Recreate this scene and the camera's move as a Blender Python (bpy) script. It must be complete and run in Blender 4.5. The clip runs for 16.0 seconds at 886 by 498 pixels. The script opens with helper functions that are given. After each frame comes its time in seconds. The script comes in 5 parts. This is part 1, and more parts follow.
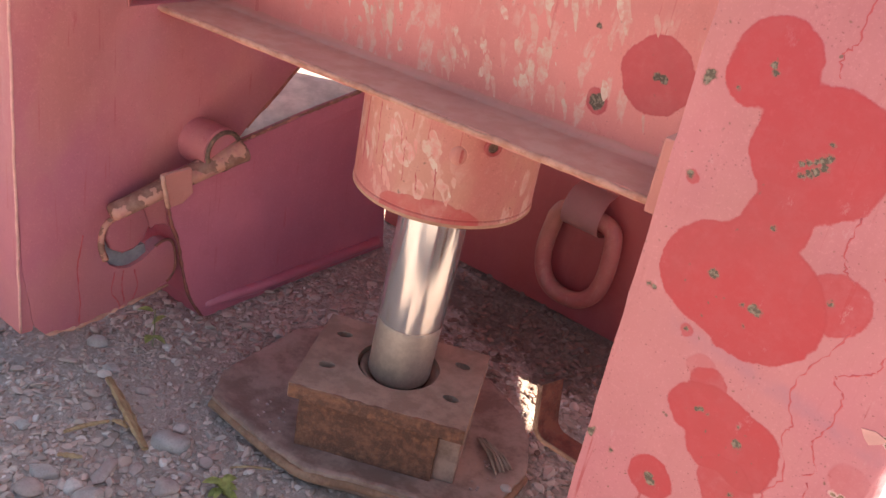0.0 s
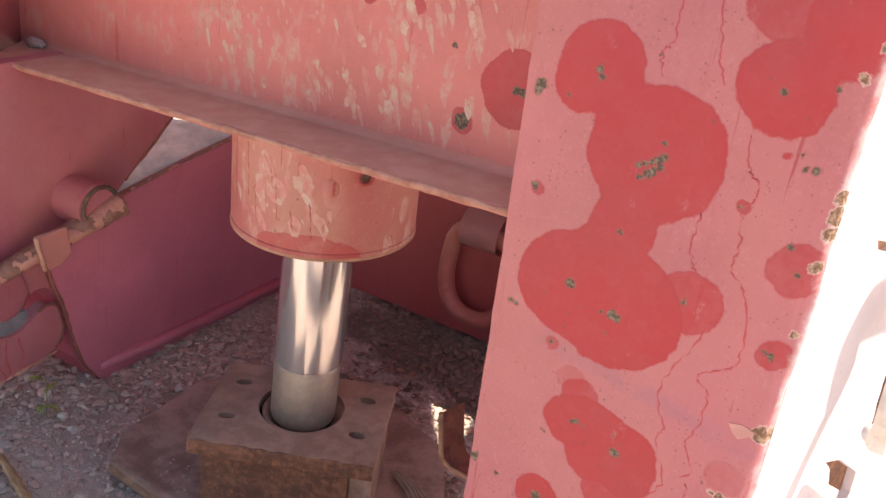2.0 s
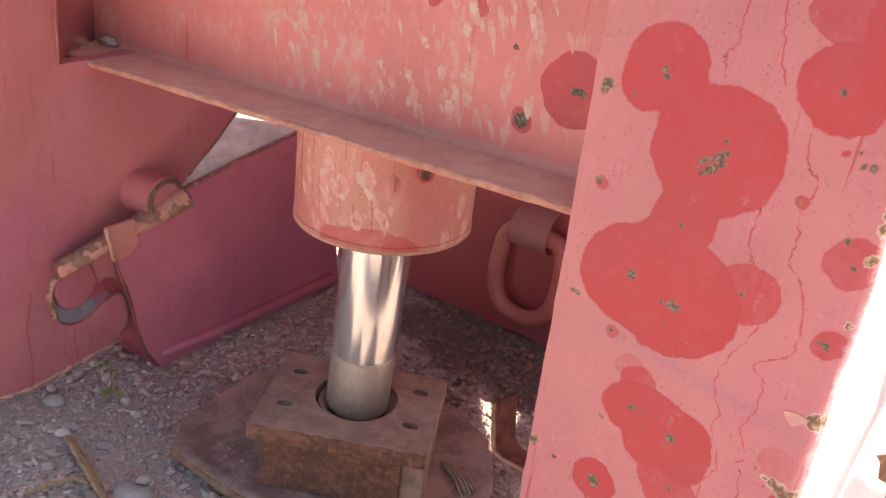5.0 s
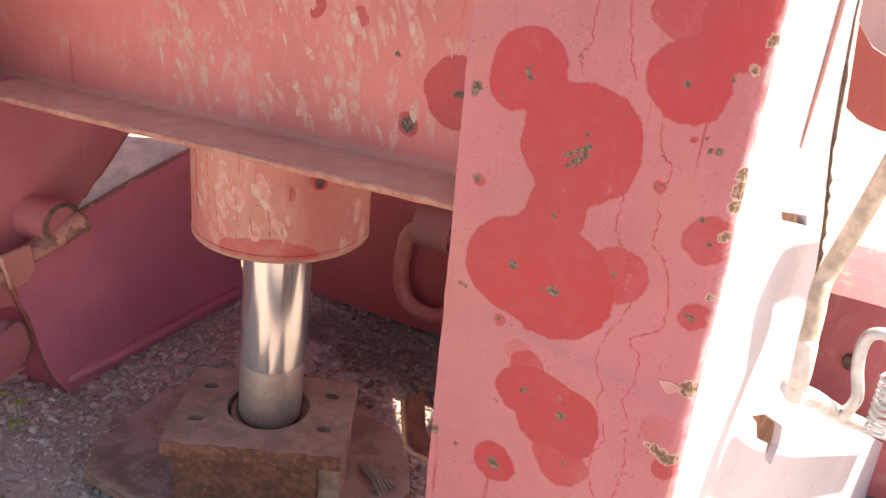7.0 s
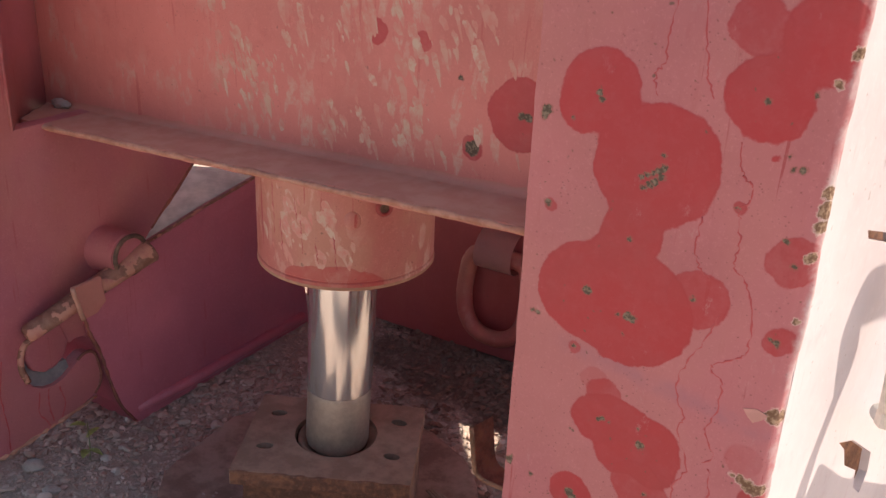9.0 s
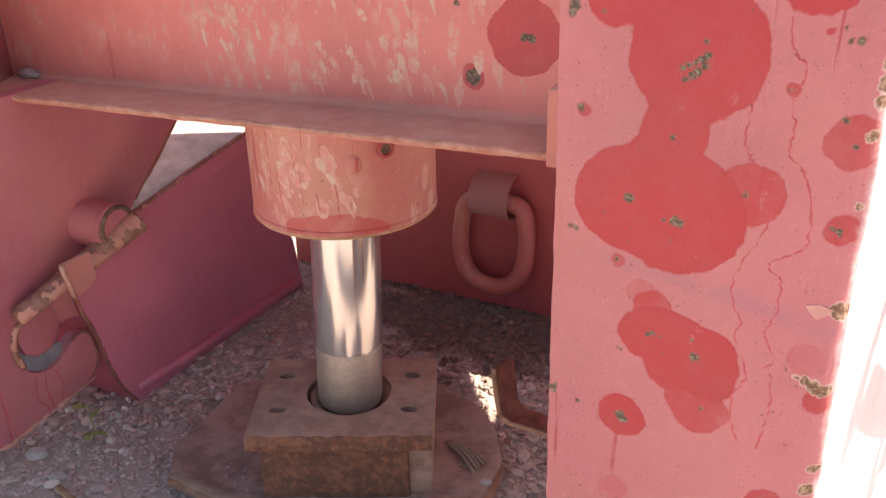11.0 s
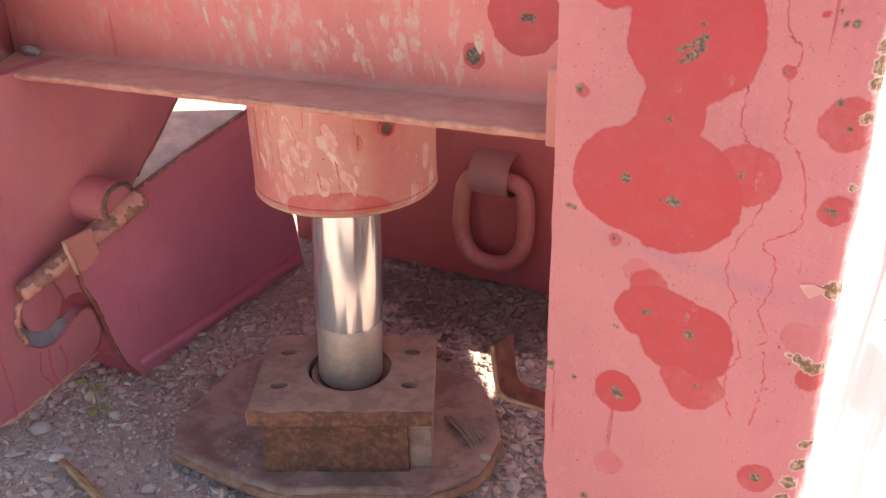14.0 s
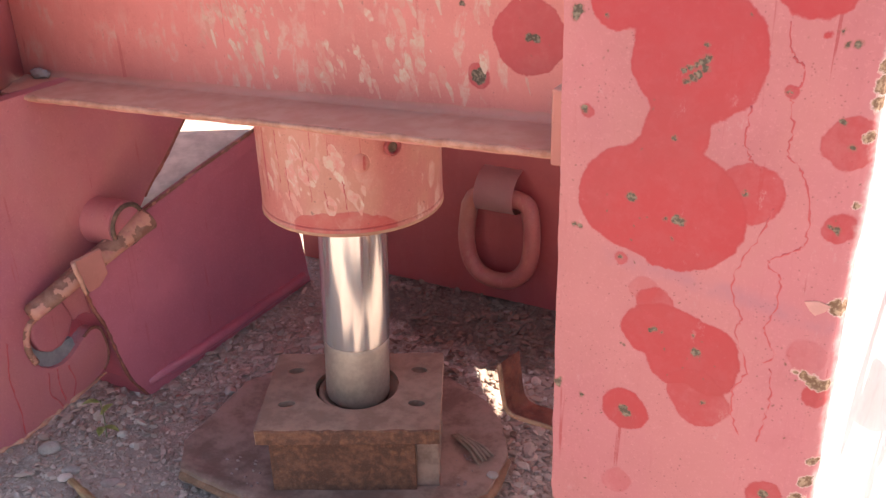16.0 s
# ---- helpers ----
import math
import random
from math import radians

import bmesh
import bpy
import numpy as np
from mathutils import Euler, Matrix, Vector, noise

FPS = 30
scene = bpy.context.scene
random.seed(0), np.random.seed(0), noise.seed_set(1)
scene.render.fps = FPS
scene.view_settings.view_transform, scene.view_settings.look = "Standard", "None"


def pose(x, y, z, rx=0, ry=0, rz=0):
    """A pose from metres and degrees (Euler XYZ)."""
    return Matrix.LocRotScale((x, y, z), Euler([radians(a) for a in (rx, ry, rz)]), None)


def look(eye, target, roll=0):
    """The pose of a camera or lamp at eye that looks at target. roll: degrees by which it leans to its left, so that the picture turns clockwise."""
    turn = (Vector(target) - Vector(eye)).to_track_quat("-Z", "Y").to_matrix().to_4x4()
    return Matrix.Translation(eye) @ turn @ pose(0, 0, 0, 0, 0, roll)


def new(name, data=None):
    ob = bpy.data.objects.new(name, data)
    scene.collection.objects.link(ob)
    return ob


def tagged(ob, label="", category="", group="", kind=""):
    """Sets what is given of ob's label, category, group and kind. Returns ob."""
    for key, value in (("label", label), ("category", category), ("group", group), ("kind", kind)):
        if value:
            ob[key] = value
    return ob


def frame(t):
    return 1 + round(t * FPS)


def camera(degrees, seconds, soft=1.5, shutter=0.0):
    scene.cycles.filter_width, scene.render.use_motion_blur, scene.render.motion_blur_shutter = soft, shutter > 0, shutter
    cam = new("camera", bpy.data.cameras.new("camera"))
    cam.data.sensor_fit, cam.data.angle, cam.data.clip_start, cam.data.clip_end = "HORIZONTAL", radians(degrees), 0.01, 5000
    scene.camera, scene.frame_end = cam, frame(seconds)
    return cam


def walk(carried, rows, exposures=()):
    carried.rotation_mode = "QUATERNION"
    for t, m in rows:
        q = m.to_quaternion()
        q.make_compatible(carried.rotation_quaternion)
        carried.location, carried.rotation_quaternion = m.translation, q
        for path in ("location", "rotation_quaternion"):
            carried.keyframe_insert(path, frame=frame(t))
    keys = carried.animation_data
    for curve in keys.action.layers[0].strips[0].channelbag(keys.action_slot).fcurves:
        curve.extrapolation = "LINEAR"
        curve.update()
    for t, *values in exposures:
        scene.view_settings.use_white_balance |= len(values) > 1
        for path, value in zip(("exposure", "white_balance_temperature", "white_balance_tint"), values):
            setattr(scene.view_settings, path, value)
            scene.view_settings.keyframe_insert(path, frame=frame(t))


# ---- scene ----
cam = camera(50.0, 16.0)
PATH = [
    (0, (0.03, 0.026, 1.105), (-0.96, 1.504, 0.191), 11.1),
    (0.5, (0.064, 0.057, 1.103), (-0.885, 1.578, 0.217), 9.3),
    (1, (0.067, 0.078, 1.103), (-0.834, 1.639, 0.236), 7.9),
    (1.5, (0.077, 0.087, 1.107), (-0.797, 1.675, 0.262), 7.7),
    (2, (0.073, 0.081, 1.106), (-0.821, 1.661, 0.266), 7.1),
    (2.5, (0.069, 0.072, 1.104), (-0.843, 1.645, 0.272), 7.2),
    (3, (0.066, 0.073, 1.103), (-0.855, 1.642, 0.273), 7.2),
    (3.5, (0.07, 0.071, 1.104), (-0.846, 1.646, 0.278), 6.9),
    (4, (0.066, 0.064, 1.105), (-0.858, 1.636, 0.282), 7.2),
    (4.2, (0.065, 0.061, 1.104), (-0.869, 1.625, 0.278), 7.3),
    (6.3, (0.108, -0.014, 1.124), (-0.873, 1.504, 0.269), 6.5),
    (6.5, (0.111, -0.007, 1.123), (-0.83, 1.542, 0.278), 6.3),
    (7, (0.114, 0.01, 1.127), (-0.699, 1.644, 0.308), 5.4),
    (7.5, (0.109, 0.011, 1.127), (-0.723, 1.641, 0.321), 5.0),
    (8, (0.112, 0.013, 1.138), (-0.733, 1.647, 0.353), 5.3),
    (8.5, (0.109, 0.018, 1.132), (-0.811, 1.613, 0.35), 3.2),
    (9, (0.095, 0.018, 1.126), (-0.833, 1.605, 0.338), 2.7),
    (9.5, (0.019, 0.013, 1.076), (-0.888, 1.613, 0.291), -1.7),
    (10, (0.023, 0.027, 1.07), (-0.839, 1.642, 0.264), -1.2),
    (10.2, (0.026, 0.025, 1.066), (-0.84, 1.632, 0.25), -1.1),
    (12.5, (0.035, 0.018, 1.068), (-0.81, 1.602, 0.185), -1.5),
    (13, (0.034, 0.017, 1.066), (-0.812, 1.596, 0.177), -1.3),
    (13.5, (0.04, 0.013, 1.067), (-0.807, 1.588, 0.172), -1.2),
    (14, (0.038, 0.011, 1.073), (-0.814, 1.585, 0.181), -1.2),
    (14.5, (0.038, 0.01, 1.077), (-0.821, 1.585, 0.192), -1.1),
    (15, (0.036, 0.01, 1.077), (-0.832, 1.584, 0.199), -0.8),
    (15.5, (0.039, 0.009, 1.078), (-0.83, 1.586, 0.207), -2.0),
    (16, (0.039, 0.005, 1.079), (-0.829, 1.588, 0.218), -1.7),
]
BALANCE = (7800, 12)
EXPOSURES = [(t, stops, *BALANCE) for t, stops in ((0.0, 1.66), (0.5, 1.96), (1.0, 1.68), (1.5, 1.66), (2.0, 1.50), (2.5, 1.49), (4.0, 1.50), (6.5, 1.90), (7.0, 1.50), (7.5, 1.2), (8.0, 0.82), (8.5, 0.66), (9.0, 0.82), (9.3, 0.98), (9.6, 1.36), (10.0, 1.46), (12.5, 1.72), (16.0, 1.72))]
walk(cam, [(t, look(eye, target, roll)) for t, eye, target, roll in PATH], EXPOSURES)


# ---- world and sun ----
SUN_EL, SUN_AZ = 56.0, 45.0            # degrees; azimuth of the sun counted from +y towards +x
world = bpy.data.worlds.new("sky")
scene.world = world
world.use_nodes = True
wn = world.node_tree
sky = wn.nodes.new("ShaderNodeTexSky")
sky.sky_type, sky.sun_disc = "NISHITA", False
sky.sun_elevation, sky.sun_rotation = radians(SUN_EL), radians(SUN_AZ)
wn.nodes["Background"].inputs["Strength"].default_value = 0.10
wn.links.new(sky.outputs[0], wn.nodes["Background"].inputs["Color"])
sun = new("sun", bpy.data.lights.new("sun", "SUN"))
sun.data.energy, sun.data.angle, sun.data.color = 5.0, radians(0.5), (1.0, 0.96, 0.91)
sun_from = Vector((math.sin(radians(SUN_AZ)) * math.cos(radians(SUN_EL)), math.cos(radians(SUN_AZ)) * math.cos(radians(SUN_EL)), math.sin(radians(SUN_EL))))
sun.matrix_world = look(sun_from * 6, (0, 0, 0))

# ---- node helpers ----


class Nodes:
    """A short way to write a node material."""

    def __init__(self, name):
        self.mat = bpy.data.materials.new(name)
        self.mat.use_nodes = True
        self.tree = self.mat.node_tree
        self.bsdf = self.tree.nodes["Principled BSDF"]
        self.pos = self.add("ShaderNodeTexCoord").outputs["Object"]

    def add(self, kind):
        return self.tree.nodes.new(kind)

    def put(self, socket, value):
        if hasattr(value, "links"):
            self.tree.links.new(value, socket)
        elif isinstance(value, (tuple, list)) and len(value) == 3 and socket.type == "RGBA":
            socket.default_value = (*value, 1)
        else:
            socket.default_value = value

    def math(self, op, a, b=0.0, clamp=False):
        n = self.add("ShaderNodeMath")
        n.operation, n.use_clamp = op, clamp
        self.put(n.inputs[0], a), self.put(n.inputs[1], b)
        return n.outputs[0]

    def vec(self, op, a, b):
        n = self.add("ShaderNodeVectorMath")
        n.operation = op
        self.put(n.inputs[0], a), self.put(n.inputs[1], b)
        return n.outputs["Value"] if op in ("DISTANCE", "LENGTH", "DOT_PRODUCT") else n.outputs["Vector"]

    def noise(self, scale, detail=4, rough=0.6, stretch=None, colour=False, dist=0.0):
        n = self.add("ShaderNodeTexNoise")
        n.inputs["Scale"].default_value, n.inputs["Detail"].default_value = scale, detail
        n.inputs["Roughness"].default_value, n.inputs["Distortion"].default_value = rough, dist
        self.put(n.inputs["Vector"], self.vec("MULTIPLY", self.pos, stretch) if stretch else self.pos)
        return n.outputs["Color"] if colour else n.outputs["Fac"]

    def cells(self, scale, stretch=None, wobble=0.0):
        n = self.add("ShaderNodeTexVoronoi")
        n.inputs["Scale"].default_value = scale
        p = self.pos
        if wobble:
            p = self.vec("ADD", p, self.vec("MULTIPLY", self.noise(60, 2, colour=True), (wobble, wobble, wobble)))
        self.put(n.inputs["Vector"], self.vec("MULTIPLY", p, stretch) if stretch else p)
        return n.outputs["Distance"], n.outputs["Color"]

    def step(self, value, low, high, to_low=0.0, to_high=1.0):
        n = self.add("ShaderNodeMapRange")
        n.interpolation_type = "SMOOTHSTEP"
        for socket, v in zip(n.inputs[:5], (value, low, high, to_low, to_high)):
            self.put(socket, v)
        return n.outputs[0]

    def mix(self, fac, a, b, mode="MIX"):
        n = self.add("ShaderNodeMix")
        n.data_type, n.blend_type = "RGBA", mode
        self.put(n.inputs[0], fac), self.put(n.inputs[6], a), self.put(n.inputs[7], b)
        return n.outputs[2]

    def axis(self, which):
        n = self.add("ShaderNodeSeparateXYZ")
        self.put(n.inputs[0], self.pos)
        return n.outputs[which]

    def axis_vector(self, which):
        n = self.add("ShaderNodeCombineXYZ")
        for k in range(3):
            self.tree.links.new(self.axis(which), n.inputs[k])
        return n.outputs[0]

    def island(self):
        return self.add("ShaderNodeNewGeometry").outputs["Random Per Island"]

    def random(self):
        return self.add("ShaderNodeObjectInfo").outputs["Random"]

    def ramp(self, fac, colours):
        n = self.add("ShaderNodeValToRGB")
        e = n.color_ramp.elements
        while len(e) < len(colours):
            e.new(0.5)
        for k, (at, c) in zip(e, colours):
            k.position, k.color = at, (*c, 1)
        self.put(n.inputs[0], fac)
        return n.outputs[0]

    def discs(self, where, circles, melt=0.0):
        """Signed distance to some circles (x, z, r) on an upright sheet, melted into one another where they touch."""
        best = None
        for x, z, r in circles:
            d = self.math("SUBTRACT", self.vec("DISTANCE", where, (x, 0, z)), r)
            if best is None:
                best = d
            elif melt:
                n = self.add("ShaderNodeMath")
                n.operation = "SMOOTH_MIN"
                self.put(n.inputs[0], best), self.put(n.inputs[1], d), self.put(n.inputs[2], melt)
                best = n.outputs[0]
            else:
                best = self.math("MINIMUM", best, d)
        return best

    def done(self, colour, rough=0.5, metal=0.0, bump=None, strength=0.3, depth=0.002, spec=0.5):
        self.put(self.bsdf.inputs["Base Color"], colour)
        self.put(self.bsdf.inputs["Roughness"], rough)
        self.put(self.bsdf.inputs["Metallic"], metal)
        self.put(self.bsdf.inputs["Specular IOR Level"], spec)
        if bump is not None:
            n = self.add("ShaderNodeBump")
            n.inputs["Strength"].default_value, n.inputs["Distance"].default_value = strength, depth
            self.put(n.inputs["Height"], bump)
            self.tree.links.new(n.outputs[0], self.bsdf.inputs["Normal"])
        return self.mat


# ---- materials ----
PINK, RED, RUST, DARK_RUST = (0.52, 0.19, 0.185), (0.46, 0.042, 0.055), (0.26, 0.10, 0.045), (0.07, 0.04, 0.028)
BARE, CHALK = (0.10, 0.055, 0.04), (0.56, 0.40, 0.30)

PATCHES = [(-0.192, 0.941, 0.0350), (-0.136, 0.885, 0.0550), (-0.150, 0.822, 0.0280), (-0.163, 0.802, 0.0220), (-0.207, 0.925, 0.0215), (-0.186, 0.957, 0.0200), (-0.186, 0.757, 0.0475), (-0.142, 0.751, 0.0565),
           (-0.057, 0.957, 0.0350), (-0.024, 1.006, 0.0330), (-0.042, 0.913, 0.0030),
           (-0.162, 0.630, 0.0235), (-0.146, 0.634, 0.0275), (-0.131, 0.624, 0.0315), (-0.106, 0.618, 0.0320), (-0.134, 0.604, 0.0250), (-0.104, 0.598, 0.0240), (-0.178, 0.537, 0.0225)]
FADED_PATCHES = [(-0.085, 0.777, 0.0268), (-0.073, 1.010, 0.0231), (-0.014, 0.830, 0.0210), (-0.157, 0.659, 0.0155), (-0.106, 0.565, 0.0250), (-0.116, 0.578, 0.0220),
                 (-0.014, 0.759, 0.0130), (-0.010, 0.600, 0.0120), (-0.041, 0.483, 0.0150), (-0.228, 0.832, 0.0060), (-0.064, 0.866, 0.0055), (-0.191, 0.699, 0.0060)]
PALE_PATCHES = [(-0.182, 0.449, 0.0150), (-0.168, 0.672, 0.0120), (-0.022, 0.640, 0.0160)]
CHIPS = [(-0.239, 0.917, 0.0050), (-0.241, 0.912, 0.0042), (-0.230, 0.833, 0.0038), (-0.193, 0.939, 0.0028), (-0.190, 0.934, 0.0028), (-0.214, 0.913, 0.0018),
         (-0.148, 0.875, 0.0022), (-0.143, 0.8775, 0.0026), (-0.138, 0.880, 0.0028), (-0.133, 0.883, 0.0036), (-0.129, 0.886, 0.0034),
         (-0.145, 0.8655, 0.0028), (-0.140, 0.869, 0.0032), (-0.135, 0.873, 0.0034), (-0.130, 0.878, 0.0034), (-0.131, 0.897, 0.0022), (-0.151, 0.817, 0.0026),
         (-0.184, 0.758, 0.0046), (-0.143, 0.744, 0.0042), (-0.138, 0.7425, 0.0036), (-0.153, 0.743, 0.0018), (-0.146, 0.725, 0.0012), (-0.088, 0.777, 0.0028), (-0.064, 0.866, 0.0026), (-0.057, 0.955, 0.0032),
         (-0.231, 0.722, 0.0030), (-0.236, 0.7225, 0.0024), (-0.191, 0.699, 0.0026), (-0.155, 0.632, 0.0028), (-0.158, 0.630, 0.0026), (-0.116, 0.617, 0.0044), (-0.119, 0.635, 0.0016), (-0.147, 0.631, 0.0012),
         (-0.179, 0.537, 0.0052), (-0.176, 0.533, 0.0044), (-0.248, 0.548, 0.0042), (-0.245, 0.552, 0.0030), (-0.105, 0.567, 0.0020), (-0.041, 0.483, 0.0052), (-0.223, 0.541, 0.0026), (-0.205, 0.398, 0.0040), (-0.250, 0.400, 0.0040),
         (-0.015, 0.758, 0.0034), (-0.020, 0.760, 0.0022), (-0.022, 0.965, 0.0024), (-0.021, 0.907, 0.0030), (-0.028, 0.905, 0.0020), (-0.023, 0.848, 0.0028), (-0.014, 0.827, 0.0024), (-0.033, 0.916, 0.0016)]
EDGE_CHIPS = [(-0.009, 0.975, 0.0036), (0.000, 0.998, 0.0048), (-0.004, 0.836, 0.0046), (0.001, 0.890, 0.0060), (0.001, 0.876, 0.0075), (0.000, 0.862, 0.0062), (-0.007, 0.691, 0.0060), (-0.003, 0.686, 0.0066),
              (-0.030, 0.6215, 0.0026), (-0.022, 0.619, 0.0046), (-0.014, 0.615, 0.0060), (-0.006, 0.612, 0.0062), (-0.004, 0.779, 0.0030), (-0.004, 0.530, 0.0050), (-0.007, 0.508, 0.0066),
              (-0.012, 0.488, 0.0070), (-0.014, 0.466, 0.0080), (-0.016, 0.444, 0.0085), (-0.016, 0.422, 0.0085), (-0.018, 0.398, 0.0090), (-0.018, 0.374, 0.0090)]


def paint(name, base, fresh=(), chips=(), faint=(), fresh_colour=RED, smear=None, edge_chips=(), pale_spots=(), sun_pale=None, streaks=0.35, specks=1.0, rough=0.5, dust=0.0, plum=0.0, pale=0.0, drips=0.0, pits=0.0, tan=0.0):
    """Old oil paint on steel: sun-faded tone, drifting hue, fresh round touch-ups, chips down to bare metal."""
    n = Nodes(name)
    big, mid, fine = n.noise(3.0, 5), n.noise(22.0, 5, 0.65), n.noise(170.0, 3)
    run = n.noise(9.0, 5, 0.65, (3.0, 3.0, 0.55))
    c = n.mix(n.step(big, 0.3, 0.7), tuple(v * 0.88 for v in base), tuple(min(1, v * 1.1 + 0.015) for v in base))
    c = n.mix(n.math("MULTIPLY", n.step(run, 0.5, 0.75), streaks), c, tuple(0.8 * a + 0.2 * b for a, b in zip(base, (0.62, 0.36, 0.33))))
    c = n.mix(n.math("MULTIPLY", n.step(mid, 0.55, 0.8), 0.35), c, (base[0] * 0.8, base[1] * 0.62, base[2] * 0.66))
    c = n.mix(n.math("MULTIPLY", n.step(n.noise(75.0, 5, 0.75), 0.5, 0.72), 0.28), c, tuple(min(1, v * 1.12 + 0.05) for v in base))
    c = n.mix(n.math("MULTIPLY", n.step(n.noise(48.0, 4, 0.7, (2.5, 2.5, 0.35)), 0.58, 0.72), 0.3), c, (base[0] * 0.86, base[1] * 0.62, base[2] * 0.62))
    if plum:
        c = n.mix(n.math("MULTIPLY", n.step(n.noise(2.2, 3), 0.35, 0.65), plum), c, (0.38, 0.11, 0.17))
    if tan:
        c = n.mix(n.math("MULTIPLY", n.step(n.noise(7.0, 4, 0.6, (1.0, 1.0, 0.6)), 0.42, 0.6), tan), c, (0.50, 0.27, 0.175))
    if drips:
        line = n.step(n.noise(30.0, 3, 0.55, (3.2, 3.2, 0.13), dist=0.6), 0.635, 0.67)
        c = n.mix(n.math("MULTIPLY", n.math("MULTIPLY", line, n.step(n.noise(11.0, 2), 0.45, 0.6)), drips), c, (base[0] * 0.78, base[1] * 0.42, base[2] * 0.45))
    if pits:
        d, _ = n.cells(230.0, None, 0.006)
        dots = n.math("MULTIPLY", n.step(d, 0.10, 0.24, 1, 0), n.step(n.noise(40.0, 3, 0.7), 0.46, 0.6))
        c = n.mix(n.math("MULTIPLY", dots, pits), c, (base[0] * 0.55, base[1] * 0.5, base[2] * 0.5))
        c = n.mix(n.math("MULTIPLY", n.step(n.noise(300.0, 2, 0.8), 0.56, 0.68), 0.22), c, tuple(min(1, v * 1.15 + 0.08) for v in base))
    if pale:
        blot = n.math("MULTIPLY", n.step(n.noise(34.0, 4, 0.6, (1.5, 1.5, 0.6), dist=0.4), 0.52, 0.60), n.step(n.noise(6.0, 3), 0.38, 0.58))
        c = n.mix(n.math("MULTIPLY", blot, pale), c, n.mix(n.step(n.noise(160.0, 3, 0.7), 0.4, 0.6), (0.60, 0.30, 0.25), (0.60, 0.38, 0.31)))
    gloss = n.math("ADD", rough - 0.06, n.math("MULTIPLY", mid, 0.14))
    height = n.math("MULTIPLY", fine, 0.25)
    height = n.math("ADD", height, n.math("MULTIPLY", mid, 0.6))
    if smear:
        (ax, az), (bx, bz), wide = smear
        along = math.atan2(bz - az, bx - ax)
        mx, mz = (ax + bx) / 2, (az + bz) / 2
        off = n.vec("DOT_PRODUCT", n.vec("SUBTRACT", n.pos, (mx, 0, mz)), (-math.sin(along), 0, math.cos(along)))
        far = n.vec("DOT_PRODUCT", n.vec("SUBTRACT", n.pos, (mx, 0, mz)), (math.cos(along), 0, math.sin(along)))
        band = n.step(n.math("ADD", n.math("ABSOLUTE", off), n.math("MULTIPLY", n.math("SUBTRACT", n.noise(40.0, 3), 0.5), 0.012)), 0.0, wide, 1, 0)
        band = n.math("MULTIPLY", band, n.step(n.math("ABSOLUTE", far), 0.10, 0.125, 1, 0))
        c = n.mix(n.math("MULTIPLY", band, n.step(n.noise(25.0, 4), 0.35, 0.6, 0.1, 0.5)), c, (0.34, 0.14, 0.19))
    if fresh or chips or faint:
        wob = n.vec("MULTIPLY", n.vec("SUBTRACT", n.noise(26.0, 5, 0.62, colour=True), (0.5, 0.5, 0.5)), (0.017, 0.0, 0.017))
        flatten = n.vec("MULTIPLY", n.pos, (1, 0, 1))
        soft = n.vec("ADD", flatten, wob)
        coat = n.mix(n.step(n.noise(9.0, 4), 0.35, 0.7), fresh_colour, tuple(v * 0.88 + 0.012 for v in fresh_colour))
        coat = n.mix(n.math("MULTIPLY", n.step(n.noise(120.0, 4, 0.7), 0.5, 0.75), 0.22), coat, tuple(min(1, v * 1.05 + 0.05) for v in fresh_colour))
    for spots, low, high in ((pale_spots, 0.12, 0.35), (faint, 0.66, 0.92), (fresh, 0.90, 1.0)):
        if spots:
            d = n.discs(soft, spots, 0.013)
            f = n.step(d, -0.0013, 0.0011, 1, 0)
            c = n.mix(n.math("MULTIPLY", f, n.step(n.noise(38.0, 4, 0.7), 0.3, 0.6, low, high)), c, coat)
            lip = n.math("MULTIPLY", f, n.step(d, -0.0035, -0.0005))
            c = n.mix(n.math("MULTIPLY", lip, 0.25 * low), c, tuple(v * 0.82 for v in fresh_colour))
            gloss = n.math("SUBTRACT", gloss, n.math("MULTIPLY", f, 0.07))
            height = n.math("ADD", height, n.math("MULTIPLY", f, 0.5))
    # Corner paled where the sun strikes, standing for glare over worn paint.
    if sun_pale:
        worn = n.step(n.math("ADD", n.axis(0), n.math("MULTIPLY", n.math("SUBTRACT", n.noise(28.0, 5, 0.7), 0.5), 0.020)), sun_pale[0], sun_pale[1])
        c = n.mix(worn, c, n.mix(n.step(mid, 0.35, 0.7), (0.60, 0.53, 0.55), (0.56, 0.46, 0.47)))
    if specks:
        d, _ = n.cells(85.0, None, 0.012)
        s = n.math("MULTIPLY", n.step(d, 0.04, 0.14, 1, 0), n.step(n.noise(17.0, 2), 0.50, 0.58))
        c = n.mix(n.math("MULTIPLY", s, specks), c, (0.17, 0.07, 0.05))
        d, tone = n.cells(30.0, None, 0.02)
        pick = n.add("ShaderNodeSeparateColor")
        n.put(pick.inputs[0], tone)
        s = n.math("MULTIPLY", n.step(d, 0.035, 0.075, 1, 0), n.step(pick.outputs[0], 0.62, 0.66))
        c = n.mix(n.math("MULTIPLY", s, 0.85 * specks), c, (0.13, 0.075, 0.055))
        scuff = n.math("MULTIPLY", n.step(n.noise(52.0, 6, 0.75, (1.0, 1.0, 0.55)), 0.60, 0.68), n.step(n.noise(8.0, 2), 0.42, 0.6))
        c = n.mix(n.math("MULTIPLY", scuff, 0.30 * specks), c, tuple(min(1, 0.6 * v + 0.22) for v in base))
